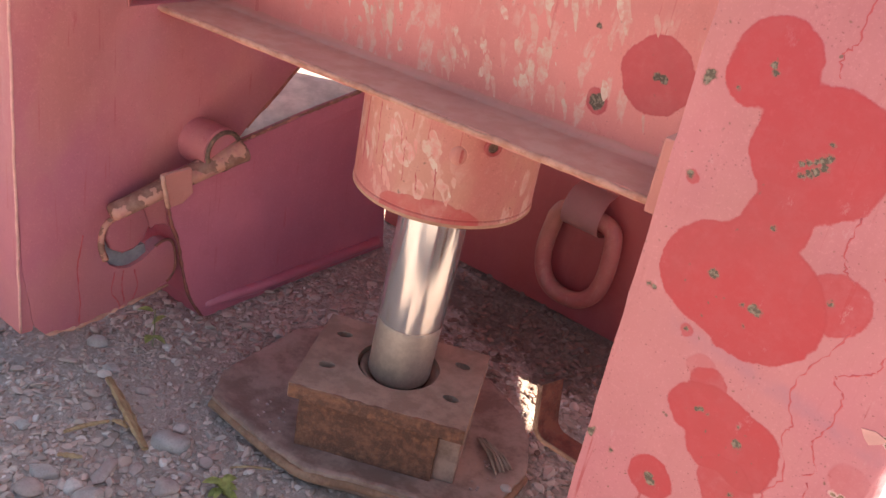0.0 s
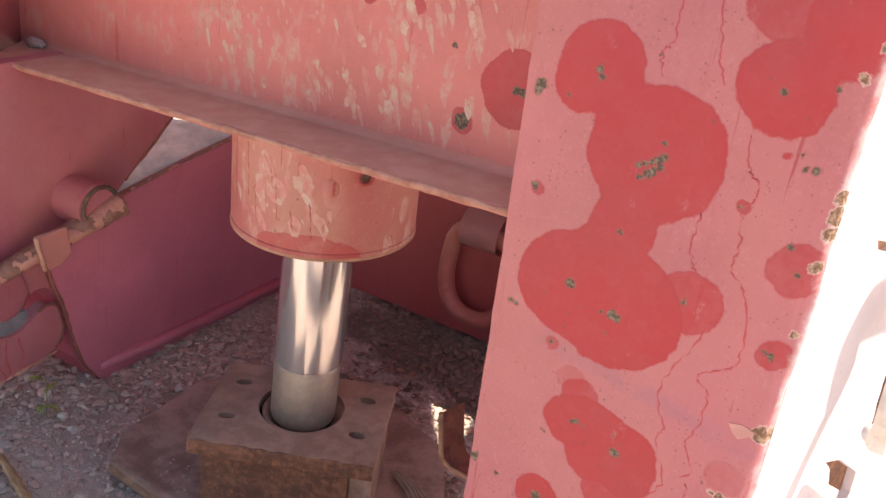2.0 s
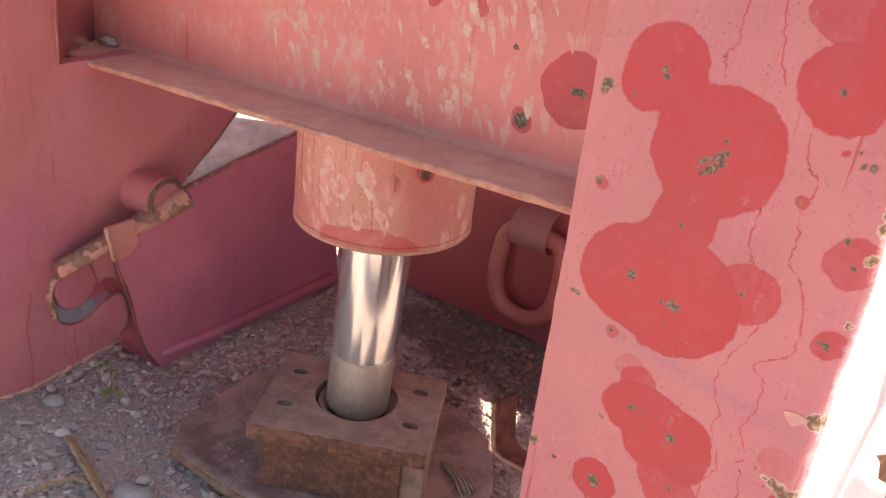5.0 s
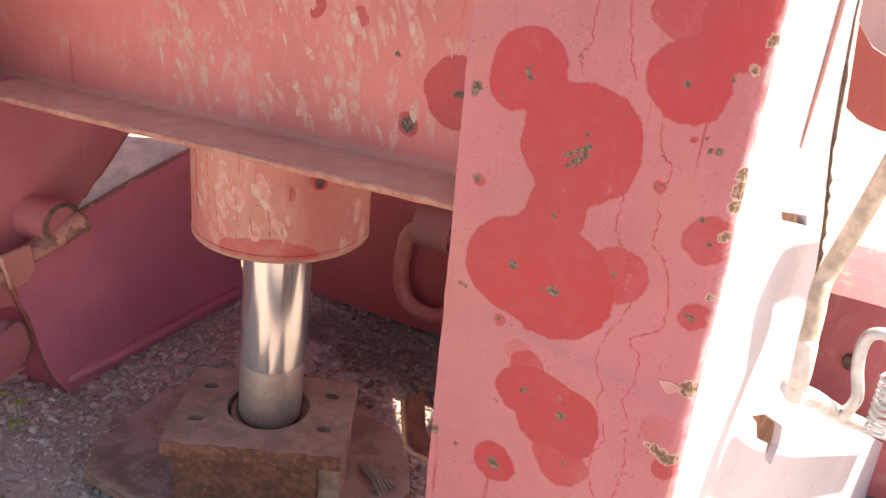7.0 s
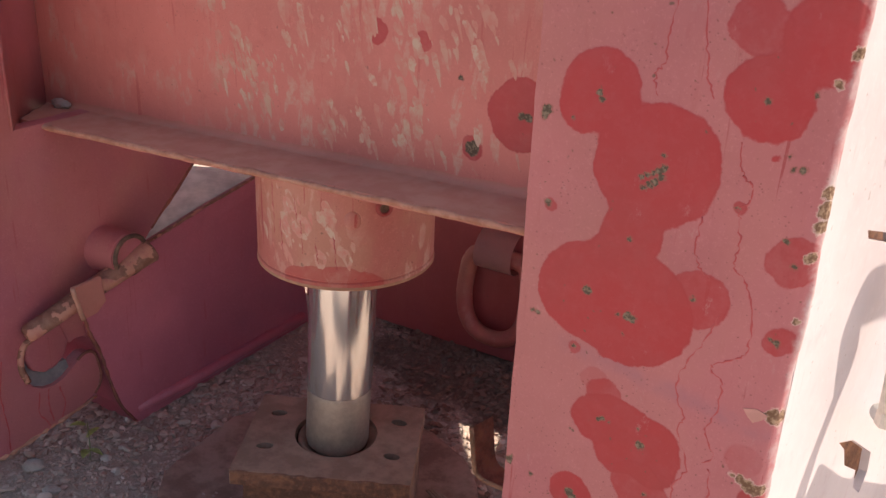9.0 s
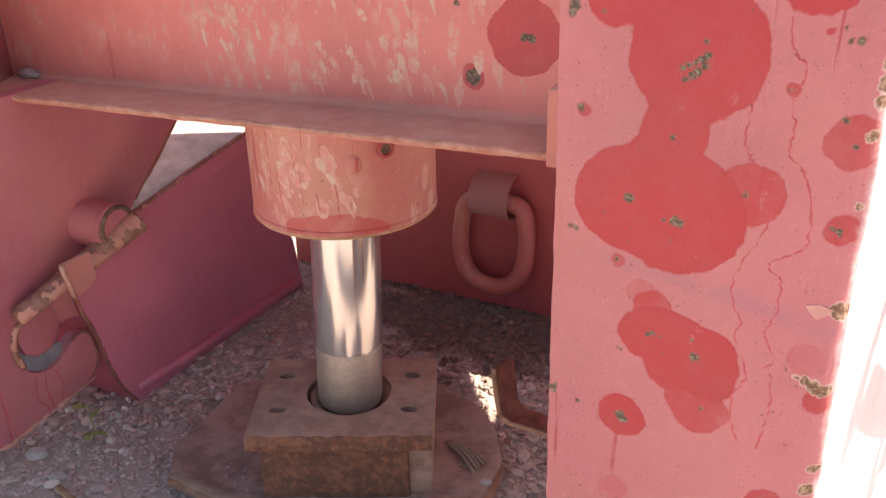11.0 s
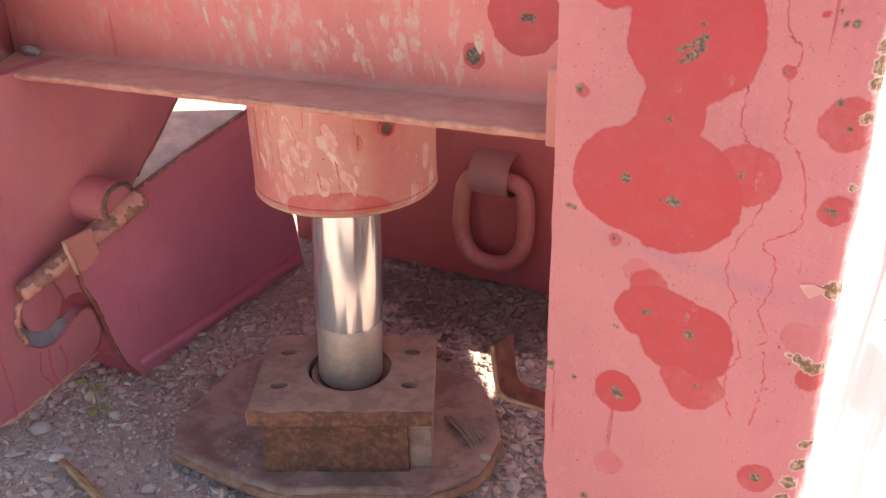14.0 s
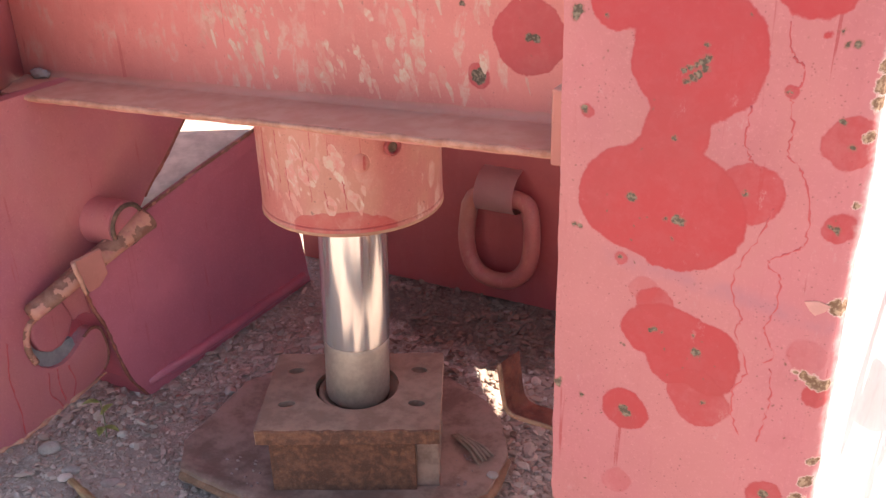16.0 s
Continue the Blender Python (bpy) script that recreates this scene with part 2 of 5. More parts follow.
    for spots, rim_tone, deep, pale_tone in ((chips, (0.30, 0.10, 0.08), (0.085, 0.060, 0.042), (0.24, 0.185, 0.135)), (edge_chips, (0.70, 0.57, 0.50), (0.17, 0.085, 0.05), (0.42, 0.28, 0.19))):
        if spots:
            rag = n.vec("MULTIPLY", n.vec("SUBTRACT", n.noise(150.0, 5, 0.75, colour=True), (0.5, 0.5, 0.5)), (0.011, 0.0, 0.011))
            d = n.discs(n.vec("ADD", flatten, rag), spots, 0.002)
            rim = n.step(d, 0.0, 0.0014, 1, 0)
            core = n.step(d, -0.0010, 0.0002, 1, 0)
            c = n.mix(n.math("MULTIPLY", rim, 0.55), c, rim_tone)
            c = n.mix(core, c, n.mix(n.step(n.noise(210.0, 3), 0.44, 0.64), deep, pale_tone))
            gloss = n.math("ADD", gloss, n.math("MULTIPLY", core, 0.25))
            height = n.math("SUBTRACT", height, n.math("MULTIPLY", core, 2.0))
    if dust:
        up = n.add("ShaderNodeNewGeometry").outputs["Normal"]
        sep = n.add("ShaderNodeSeparateXYZ")
        n.put(sep.inputs[0], up)
        lie = n.math("MULTIPLY", n.step(sep.outputs[2], 0.5, 0.95), n.step(n.noise(14.0, 4), 0.25, 0.6, 0.6, 1.0))
        c = n.mix(n.math("MULTIPLY", lie, dust), c, n.mix(n.step(n.noise(30.0, 4), 0.35, 0.65), (0.54, 0.275, 0.195), (0.60, 0.35, 0.26)))
        gloss = n.math("ADD", gloss, n.math("MULTIPLY", lie, 0.3))
    return n.done(c, gloss, 0.0, height, 0.35, 0.0012)


def rusty(name, dark, light, amount=0.5, scale=40.0, rough=0.85, bump=0.6):
    n = Nodes(name)
    a, b, d = n.noise(scale * 0.25, 5), n.noise(scale, 6, 0.7), n.noise(scale * 6, 3)
    c = n.mix(n.step(n.math("ADD", n.math("MULTIPLY", a, 0.5), n.math("MULTIPLY", b, 0.5)), 0.4, 0.62), dark, light)
    c = n.mix(n.math("MULTIPLY", n.step(b, 0.52, 0.7), amount), c, (0.38, 0.165, 0.075))
    c = n.mix(n.math("MULTIPLY", n.step(d, 0.5, 0.75), 0.4), c, (0.30, 0.21, 0.17))
    return n.done(c, rough, 0.15, n.math("ADD", n.math("MULTIPLY", b, 1.0), n.math("MULTIPLY", d, 0.5)), bump, 0.002)


def flaking(name):
    """Bar whose pink paint has flaked over brown rust."""
    n = Nodes(name)
    w = n.noise(55.0, 4, 0.6)
    k = n.step(n.noise(26.0, 4, 0.55), 0.53, 0.545)
    rust = n.mix(n.step(w, 0.4, 0.65), (0.24, 0.105, 0.075), (0.33, 0.17, 0.125))
    c = n.mix(k, rust, n.mix(n.step(w, 0.4, 0.7), (0.55, 0.26, 0.19), (0.48, 0.19, 0.16)))
    return n.done(c, 0.7, 0.0, n.math("ADD", k, n.math("MULTIPLY", w, 0.5)), 0.6, 0.002)


MAT_PANEL = paint("faded_pink_paint", (0.470, 0.142, 0.156), PATCHES, CHIPS, FADED_PATCHES, fresh_colour=(0.42, 0.024, 0.038), edge_chips=EDGE_CHIPS, pale_spots=PALE_PATCHES, sun_pale=(-0.004, 0.006),
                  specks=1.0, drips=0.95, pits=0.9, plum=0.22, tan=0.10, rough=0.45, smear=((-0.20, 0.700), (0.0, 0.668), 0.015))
MAT_WEB = paint("spattered_pink_paint", (0.60, 0.19, 0.17), [(-0.434, 0.801, 0.050), (-0.665, 0.881, 0.017)],
                [(-0.505, 0.743, 0.011), (-0.434, 0.801, 0.006), (-0.424, 0.800, 0.006), (-0.528, 0.837, 0.004)], [(-0.591, 0.878, 0.014), (-0.505, 0.743, 0.017)],
                specks=0.5, pale=0.75, drips=0.5, pits=0.4)
MAT_FLANGE = paint("dusty_pink_paint", (0.52, 0.20, 0.165), dust=0.75, specks=0.6, rough=0.6)
MAT_SLEEVE = paint("scuffed_pink_paint", (0.53, 0.17, 0.148), faint=[(-0.732, 0.520, 0.022), (-0.700, 0.518, 0.033), (-0.668, 0.520, 0.033), (-0.640, 0.521, 0.020)], specks=0.8, streaks=0.7,
                   fresh_colour=(0.44, 0.07, 0.065), pale=0.9, drips=1.0, pits=0.7, tan=0.45)
MAT_PLATE = paint("faded_rose_paint", (0.48, 0.142, 0.150), tan=0.15, specks=0.4, drips=0.45, pits=0.4, plum=0.75, streaks=0.5)
MAT_BOX = paint("plum_red_paint", (0.56, 0.160, 0.215), specks=0.35, drips=0.4, pits=0.3, plum=0.65, streaks=0.4, rough=0.42)
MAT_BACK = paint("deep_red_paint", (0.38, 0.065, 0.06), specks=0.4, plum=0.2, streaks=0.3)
# Pale paint, lightened further so the sunlit plate reads as blown out.
MAT_SIDE = paint("sunlit_pale_pink_paint", (0.63, 0.57, 0.60), specks=0.5)
# Both reds lightened in place of light these faces do not get.
MAT_SUNLIT_RED = paint("sunlit_red_paint", (0.58, 0.20, 0.17), specks=0.6, streaks=0.6)
MAT_HOUSING = paint("lightened_red_paint", (0.50, 0.125, 0.135), specks=0.6, streaks=0.8, pale=0.4)
MAT_CRACK = paint("red_paint_run", (0.45, 0.060, 0.072), specks=0.0)
MAT_RUST_TOP = rusty("dusty_brown_rust", (0.31, 0.19, 0.14), (0.45, 0.29, 0.22), 0.15, 34.0)
MAT_RUST_ORANGE = rusty("orange_rust", (0.135, 0.060, 0.042), (0.25, 0.11, 0.07), 0.35, 80.0)
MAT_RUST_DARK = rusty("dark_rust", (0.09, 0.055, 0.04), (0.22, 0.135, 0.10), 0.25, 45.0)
MAT_EDGE = rusty("rusty_worn_edge", (0.44, 0.20, 0.14), (0.62, 0.345, 0.265), 0.18, 38.0)
MAT_RED_RUST = rusty("red_brown_rust", (0.22, 0.075, 0.06), (0.38, 0.13, 0.10), 0.3, 40.0)
MAT_RIM = rusty("tan_rusted_rim", (0.40, 0.20, 0.13), (0.55, 0.31, 0.21), 0.3, 28.0)
MAT_FILLET = paint("dusty_weld_paint", (0.54, 0.20, 0.16), dust=0.5, specks=0.4)
MAT_SADDLE = paint("dusty_saddle_paint", (0.62, 0.31, 0.30), dust=0.2, specks=0.6)
MAT_STRAP = rusty("pale_orange_rust", (0.32, 0.16, 0.10), (0.52, 0.29, 0.19), 0.3, 60.0)
MAT_RUST_BASE = rusty("reddish_brown_rust", (0.25, 0.155, 0.125), (0.44, 0.30, 0.25), 0.10, 22.0)
MAT_FLAKE = rusty("brown_scale", (0.17, 0.098, 0.075), (0.34, 0.215, 0.165), 0.15, 60.0)
MAT_LIP = rusty("ochre_rust", (0.24, 0.125, 0.08), (0.39, 0.22, 0.145), 0.25, 50.0)
MAT_RING = paint("rusty_ring_paint", (0.42, 0.105, 0.095), specks=1.0, dust=0.3, pale=0.2, pits=0.8, tan=0.3)
MAT_BAR = flaking("flaked_bar_paint")


def chrome_material():
    """Polished chrome above the wear line, dull and scuffed below it."""
    n = Nodes("chromed_steel")
    z = n.axis(2)
    worn = n.step(n.math("ADD", z, n.math("MULTIPLY", n.noise(40.0, 3), 0.004)), 0.264, 0.267, 1, 0)
    line = n.math("MULTIPLY", n.step(z, 0.2605, 0.262), n.step(z, 0.2655, 0.267, 1, 0))
    smear = n.noise(16.0, 4, 0.6, (1.0, 1.0, 0.2))
    mottle = n.noise(90.0, 5, 0.7)
    c = n.mix(worn, n.mix(smear, (0.66, 0.65, 0.65), (0.76, 0.74, 0.73)), n.mix(n.step(mottle, 0.35, 0.65), (0.50, 0.45, 0.41), (0.59, 0.54, 0.49)))
    c = n.mix(n.math("MULTIPLY", line, 0.35), c, (0.50, 0.42, 0.38))
    r = n.math("ADD", n.math("MULTIPLY", worn, n.math("ADD", 0.24, n.math("MULTIPLY", smear, 0.10))), n.math("ADD", 0.11, n.math("MULTIPLY", smear, 0.08)))
    return n.done(c, r, n.math("SUBTRACT", 0.84, n.math("MULTIPLY", worn, 0.04)), n.math("MULTIPLY", mottle, worn), 0.015, 0.0003)


MAT_CHROME = chrome_material()


def dark_ground_patch(n):
    """How far the ground behind the jack is darkened."""
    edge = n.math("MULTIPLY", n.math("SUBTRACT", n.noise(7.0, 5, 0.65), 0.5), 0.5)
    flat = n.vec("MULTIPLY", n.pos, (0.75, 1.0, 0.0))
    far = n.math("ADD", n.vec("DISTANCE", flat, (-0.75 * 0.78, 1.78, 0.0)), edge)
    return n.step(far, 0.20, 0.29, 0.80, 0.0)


def soil_material():
    n = Nodes("grey_brown_grit")
    a, b, d = n.noise(4.0, 5), n.noise(70.0, 5, 0.7), n.noise(300.0, 4, 0.7)
    c = n.mix(n.step(a, 0.35, 0.65), (0.39, 0.30, 0.255), (0.49, 0.395, 0.345))
    c = n.mix(n.step(b, 0.45, 0.7), c, (0.60, 0.50, 0.445))
    c = n.mix(n.math("MULTIPLY", n.step(d, 0.5, 0.7), 0.5), c, (0.24, 0.19, 0.17))
    c = n.mix(dark_ground_patch(n), c, (0.120, 0.076, 0.058))
    return n.done(c, 0.95, 0.0, n.math("ADD", b, d), 0.8, 0.004)


def pebble_material():
    n = Nodes("river_pebbles")
    c = n.ramp(n.island(), [(0.0, (0.27, 0.18, 0.145)), (0.22, (0.52, 0.41, 0.36)), (0.45, (0.46, 0.30, 0.245)), (0.72, (0.62, 0.50, 0.44)), (0.92, (0.60, 0.43, 0.36)), (1.0, (0.84, 0.74, 0.68))])
    c = n.mix(n.math("MULTIPLY", n.noise(180.0, 4), 0.5), c, (0.37, 0.28, 0.24))
    c = n.mix(dark_ground_patch(n), c, (0.155, 0.098, 0.075))
    return n.done(c, 0.85, 0.0, n.noise(350.0, 3), 0.3, 0.001)


def stone_material(name, a, b):
    n = Nodes(name)
    c = n.mix(n.step(n.noise(30.0, 5, 0.65), 0.3, 0.7), a, b)
    c = n.mix(n.math("MULTIPLY", n.step(n.noise(260.0, 3), 0.5, 0.7), 0.4), c, tuple(v * 0.6 for v in a))
    return n.done(c, 0.85, 0.0, n.noise(120.0, 4), 0.35, 0.002)


def wood_material():
    n = Nodes("weathered_splinter")
    g = n.noise(60.0, 5, 0.7, (0.35, 1.4, 1.4))
    c = n.mix(n.step(g, 0.35, 0.65), (0.28, 0.165, 0.085), (0.46, 0.31, 0.17))
    return n.done(c, 0.8, 0.0, g, 0.6, 0.002)


def plain(name, colour, rough=0.5, metal=0.0, spread=0.2, scale=30.0):
    n = Nodes(name)
    c = n.mix(n.step(n.noise(scale, 4), 0.3, 0.7), tuple(v * (1 - spread) for v in colour), tuple(min(1, v * (1 + spread)) for v in colour))
    return n.done(c, rough, metal, n.noise(scale * 5, 3), 0.15, 0.001)


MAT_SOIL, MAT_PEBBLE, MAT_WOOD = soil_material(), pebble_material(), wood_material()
MAT_STONE = stone_material("grey_stone", (0.37, 0.31, 0.285), (0.47, 0.40, 0.37))
MAT_STONE_WARM = stone_material("reddish_stone", (0.36, 0.265, 0.24), (0.45, 0.34, 0.31))
MAT_STONE_PALE = stone_material("pale_stone", (0.53, 0.44, 0.40), (0.64, 0.54, 0.49))
MAT_LEAF = plain("weed_leaf", (0.48, 0.50, 0.18), 0.5, 0.0, 0.25, 60.0)
MAT_STEM = plain("weed_stem", (0.20, 0.19, 0.09), 0.6)
MAT_STEEL = plain("dull_steel", (0.60, 0.60, 0.60), 0.5, 0.5)
MAT_ZINC = plain("scuffed_grey_steel", (0.33, 0.35, 0.38), 0.45, 0.5)
# Hose and fitting tones raised so both read as overexposed by sun.
MAT_HOSE = plain("sunlit_pale_hose", (0.58, 0.46, 0.36), 0.7, 0.0, 0.28, 60.0)
MAT_FITTING = plain("sunlit_pale_fitting", (0.70, 0.64, 0.58), 0.6, 0.0, 0.12, 60.0)
MAT_BOXTOP = plain("grey_dust_on_steel", (0.74, 0.71, 0.69), 0.9, 0.0, 0.18, 25.0)
MAT_CHALK = plain("chalky_worn_paint", (0.60, 0.30, 0.27), 0.8, 0.0, 0.15, 40.0)


def fleck_material():
    """Splashed cream paint, rubbed thin in places so that the pink shows through."""
    n = Nodes("cream_paint_flecks")
    c = n.ramp(n.island(), [(0.0, (0.60, 0.26, 0.22)), (0.4, (0.59, 0.33, 0.265)), (0.8, (0.57, 0.39, 0.31)), (1.0, (0.62, 0.47, 0.38))])
    thin = n.math("MULTIPLY", n.step(n.noise(60.0, 5, 0.7), 0.40, 0.62), n.step(n.noise(220.0, 3, 0.7), 0.30, 0.55, 0.45, 1.0))
    c = n.mix(n.math("MULTIPLY", thin, 0.8), c, (0.60, 0.205, 0.18))
    return n.done(c, 0.7, 0.0, n.noise(200.0, 3), 0.2, 0.0008)


MAT_FLECK = fleck_material()
MAT_STRAW = plain("dry_straw", (0.38, 0.29, 0.23), 0.8)

# ---- mesh helpers ----


def part(name, bm, material, parent=None, label="", smooth=False):
    me = bpy.data.meshes.new(name)
    bm.to_mesh(me)
    bm.free()
    me.materials.append(material)
    if smooth:
        for p in me.polygons:
            p.use_smooth = True
    ob = new(name, me)
    if parent is not None:
        ob.parent = parent
        up = parent
        at = Vector((0, 0, 0))
        while up is not None:
            at += up.location
            up = up.parent
        ob.location = -at
    return tagged(ob, label)


def thing(name, at, label, category, group="", kind=""):
    ob = new(name)
    ob.empty_display_size = 0.05
    ob.location = at
    return tagged(ob, label, category, group, kind)


def bevel(bm, width, segments=2):
    if width > 0:
        bmesh.ops.bevel(bm, geom=[e for e in bm.edges if len(e.link_faces) == 2 and e.calc_face_angle(0) > 0.5], offset=width, segments=segments, affect="EDGES", profile=0.6, clamp_overlap=True)
    return bm


def block(x0, x1, y0, y1, z0, z1, edge=0.002, turn=None):
    bm = bmesh.new()
    bmesh.ops.create_cube(bm, size=1, matrix=Matrix.Translation(((x0 + x1) / 2, (y0 + y1) / 2, (z0 + z1) / 2)) @ Matrix.Diagonal((x1 - x0, y1 - y0, z1 - z0, 1)))
    bevel(bm, edge)
    if turn is not None:
        bm.transform(turn)
    return bm


def sheet(outline, normal, at, thick, edge=0.002, holes=(), turn=None):
    """A plate cut to an outline. normal x: outline is (y, z), at is x of its front, thick goes to -x. normal y: (x, z), thick to +y. normal z: (x, y), thick to -z."""
    bm = bmesh.new()

    def place(p, far):
        if normal == "x":
            return (at - far, p[0], p[1])
        if normal == "y":
            return (p[0], at + far, p[1])
        return (p[0], p[1], at - far)

    if not holes:
        front = bm.faces.new([bm.verts.new(place(p, 0)) for p in outline])
    else:
        loops = []
        for ring in (outline, *holes):
            vs = [bm.verts.new(place(p, 0)) for p in ring]
            loops += [bm.edges.new((vs[i], vs[(i + 1) % len(vs)])) for i in range(len(vs))]
        bmesh.ops.triangle_fill(bm, use_beauty=True, use_dissolve=False, edges=loops)
    made = bmesh.ops.extrude_face_region(bm, geom=bm.faces[:])
    shift = Vector(place((0, 0), thick)) - Vector(place((0, 0), 0))
    bmesh.ops.translate(bm, vec=shift, verts=[v for v in made["geom"] if isinstance(v, bmesh.types.BMVert)])
    bmesh.ops.recalc_face_normals(bm, faces=bm.faces[:])
    if edge and not holes:
        bevel(bm, edge)
    if turn is not None:
        bm.transform(turn)
    return bm


def ragged(points, step=0.02, amount=0.0015, seed=0):
    """An outline with uneven, chipped edges."""
    rng = random.Random(seed)
    out = []
    for (a, b), (c, d) in zip(points, points[1:] + points[:1]):
        n = max(1, int(math.hypot(c - a, d - b) / step))
        for i in range(n):
            k = i / n
            j = 0 if i == 0 else amount
            out.append((a + (c - a) * k + rng.uniform(-j, j), b + (d - b) * k + rng.uniform(-j, j)))
    return out


def smooth_line(points, n=8):
    """A Catmull-Rom line through points."""
    ps = [Vector(p) for p in points]
    ps = [ps[0] * 2 - ps[1], *ps, ps[-1] * 2 - ps[-2]]
    out = []
    for a, b, c, d in zip(ps, ps[1:], ps[2:], ps[3:]):
        for i in range(n):
            t = i / n
            out.append(0.5 * (2 * b + (c - a) * t + (2 * a - 5 * b + 4 * c - d) * t * t + (3 * b - a - 3 * c + d) * t ** 3))
    return out + [ps[-2]]


def tube(line, radius, sides=14, closed=False, squash=1.0):
    """A round bar along a line; radius is a number or one for each point."""
    bm = bmesh.new()
    line = [Vector(p) for p in line]
    n = len(line)
    rings = []
    side = None
    for i, p in enumerate(line):
        a = line[(i - 1) % n] if closed or i else p
        b = line[(i + 1) % n] if closed or i < n - 1 else p
        way = (b - a).normalized()
        if side is None:
            side = way.cross(Vector((0.31, 0.22, 0.92))).normalized()
        side = (side - way * side.dot(way)).normalized()
        up = way.cross(side)
        r = radius[i] if isinstance(radius, (list, tuple)) else radius
        rings.append([bm.verts.new(p + r * (math.cos(k) * side + squash * math.sin(k) * up)) for k in (2 * math.pi * j / sides for j in range(sides))])
    pairs = list(zip(rings, rings[1:])) + ([(rings[-1], rings[0])] if closed else [])
    for a, b in pairs:
        for j in range(sides):
            bm.faces.new((a[j], a[(j + 1) % sides], b[(j + 1) % sides], b[j]))
    if not closed:
        bm.faces.new(rings[0][::-1]), bm.faces.new(rings[-1])
    bmesh.ops.recalc_face_normals(bm, faces=bm.faces[:])
    return bm


def lathe(profile, x, y, sides=64):
    """Turned round the upright axis at (x, y); profile is (radius, z), closed on itself."""
    bm = bmesh.new()
    rings = [[bm.verts.new((x + r * math.cos(2 * math.pi * j / sides), y + r * math.sin(2 * math.pi * j / sides), z)) for j in range(sides)] for r, z in profile]
    for a, b in zip(rings, rings[1:] + rings[:1]):
        for j in range(sides):
            bm.faces.new((a[j], a[(j + 1) % sides], b[(j + 1) % sides], b[j]))
    bmesh.ops.recalc_face_normals(bm, faces=bm.faces[:])
    return bm


def disc_solid(x, y, z, r, h, axis="z", sides=24, edge=0.0):
    bm = bmesh.new()
    bmesh.ops.create_cone(bm, cap_ends=True, segments=sides, radius1=r, radius2=r, depth=h)
    bevel(bm, edge)
    turn = {"z": Matrix(), "x": Matrix.Rotation(radians(90), 4, "Y"), "y": Matrix.Rotation(radians(90), 4, "X")}[axis]
    bm.transform(Matrix.Translation((x, y, z)) @ turn)
    return bm


def auto_smooth(ob, angle=35):
    me = ob.data
    bm = bmesh.new()
    bm.from_mesh(me)
    for f in bm.faces:
        f.smooth = True
    for e in bm.edges:
        e.smooth = len(e.link_faces) == 2 and e.calc_face_angle(0) < radians(angle)
    bm.to_mesh(me)
    bm.free()
    return ob


# ---- ground ----
def ground_height(x, y):
    h = 0.010 * (noise.noise(Vector((x * 2.3, y * 2.3, 0.0)))) + 0.005 * noise.noise(Vector((x * 9, y * 9, 3.0)))
    return h - 0.004


def make_ground():
    bm = bmesh.new()
    xs = [-400, -60, -12, -5, -3.2, -2.4] + [-2.1 + 0.025 * i for i in range(113)] + [1.0, 1.6, 2.6, 5, 12, 60, 400]
    ys = [-400, -60, -12, -5, -2.4, -1.2, -0.4, 0.1] + [0.3 + 0.025 * i for i in range(73)] + [2.3, 2.8, 4, 7, 14, 60, 400]
    grid = [[bm.verts.new((x, y, ground_height(x, y) if -2.2 < x < 0.9 and 0.2 < y < 2.2 else -0.004)) for x in xs] for y in ys]
    for a, b in zip(grid, grid[1:]):
        for i in range(len(xs) - 1):
            bm.faces.new((a[i], a[i + 1], b[i + 1], b[i]))
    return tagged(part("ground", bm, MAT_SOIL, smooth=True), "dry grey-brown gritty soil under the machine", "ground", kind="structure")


make_ground()


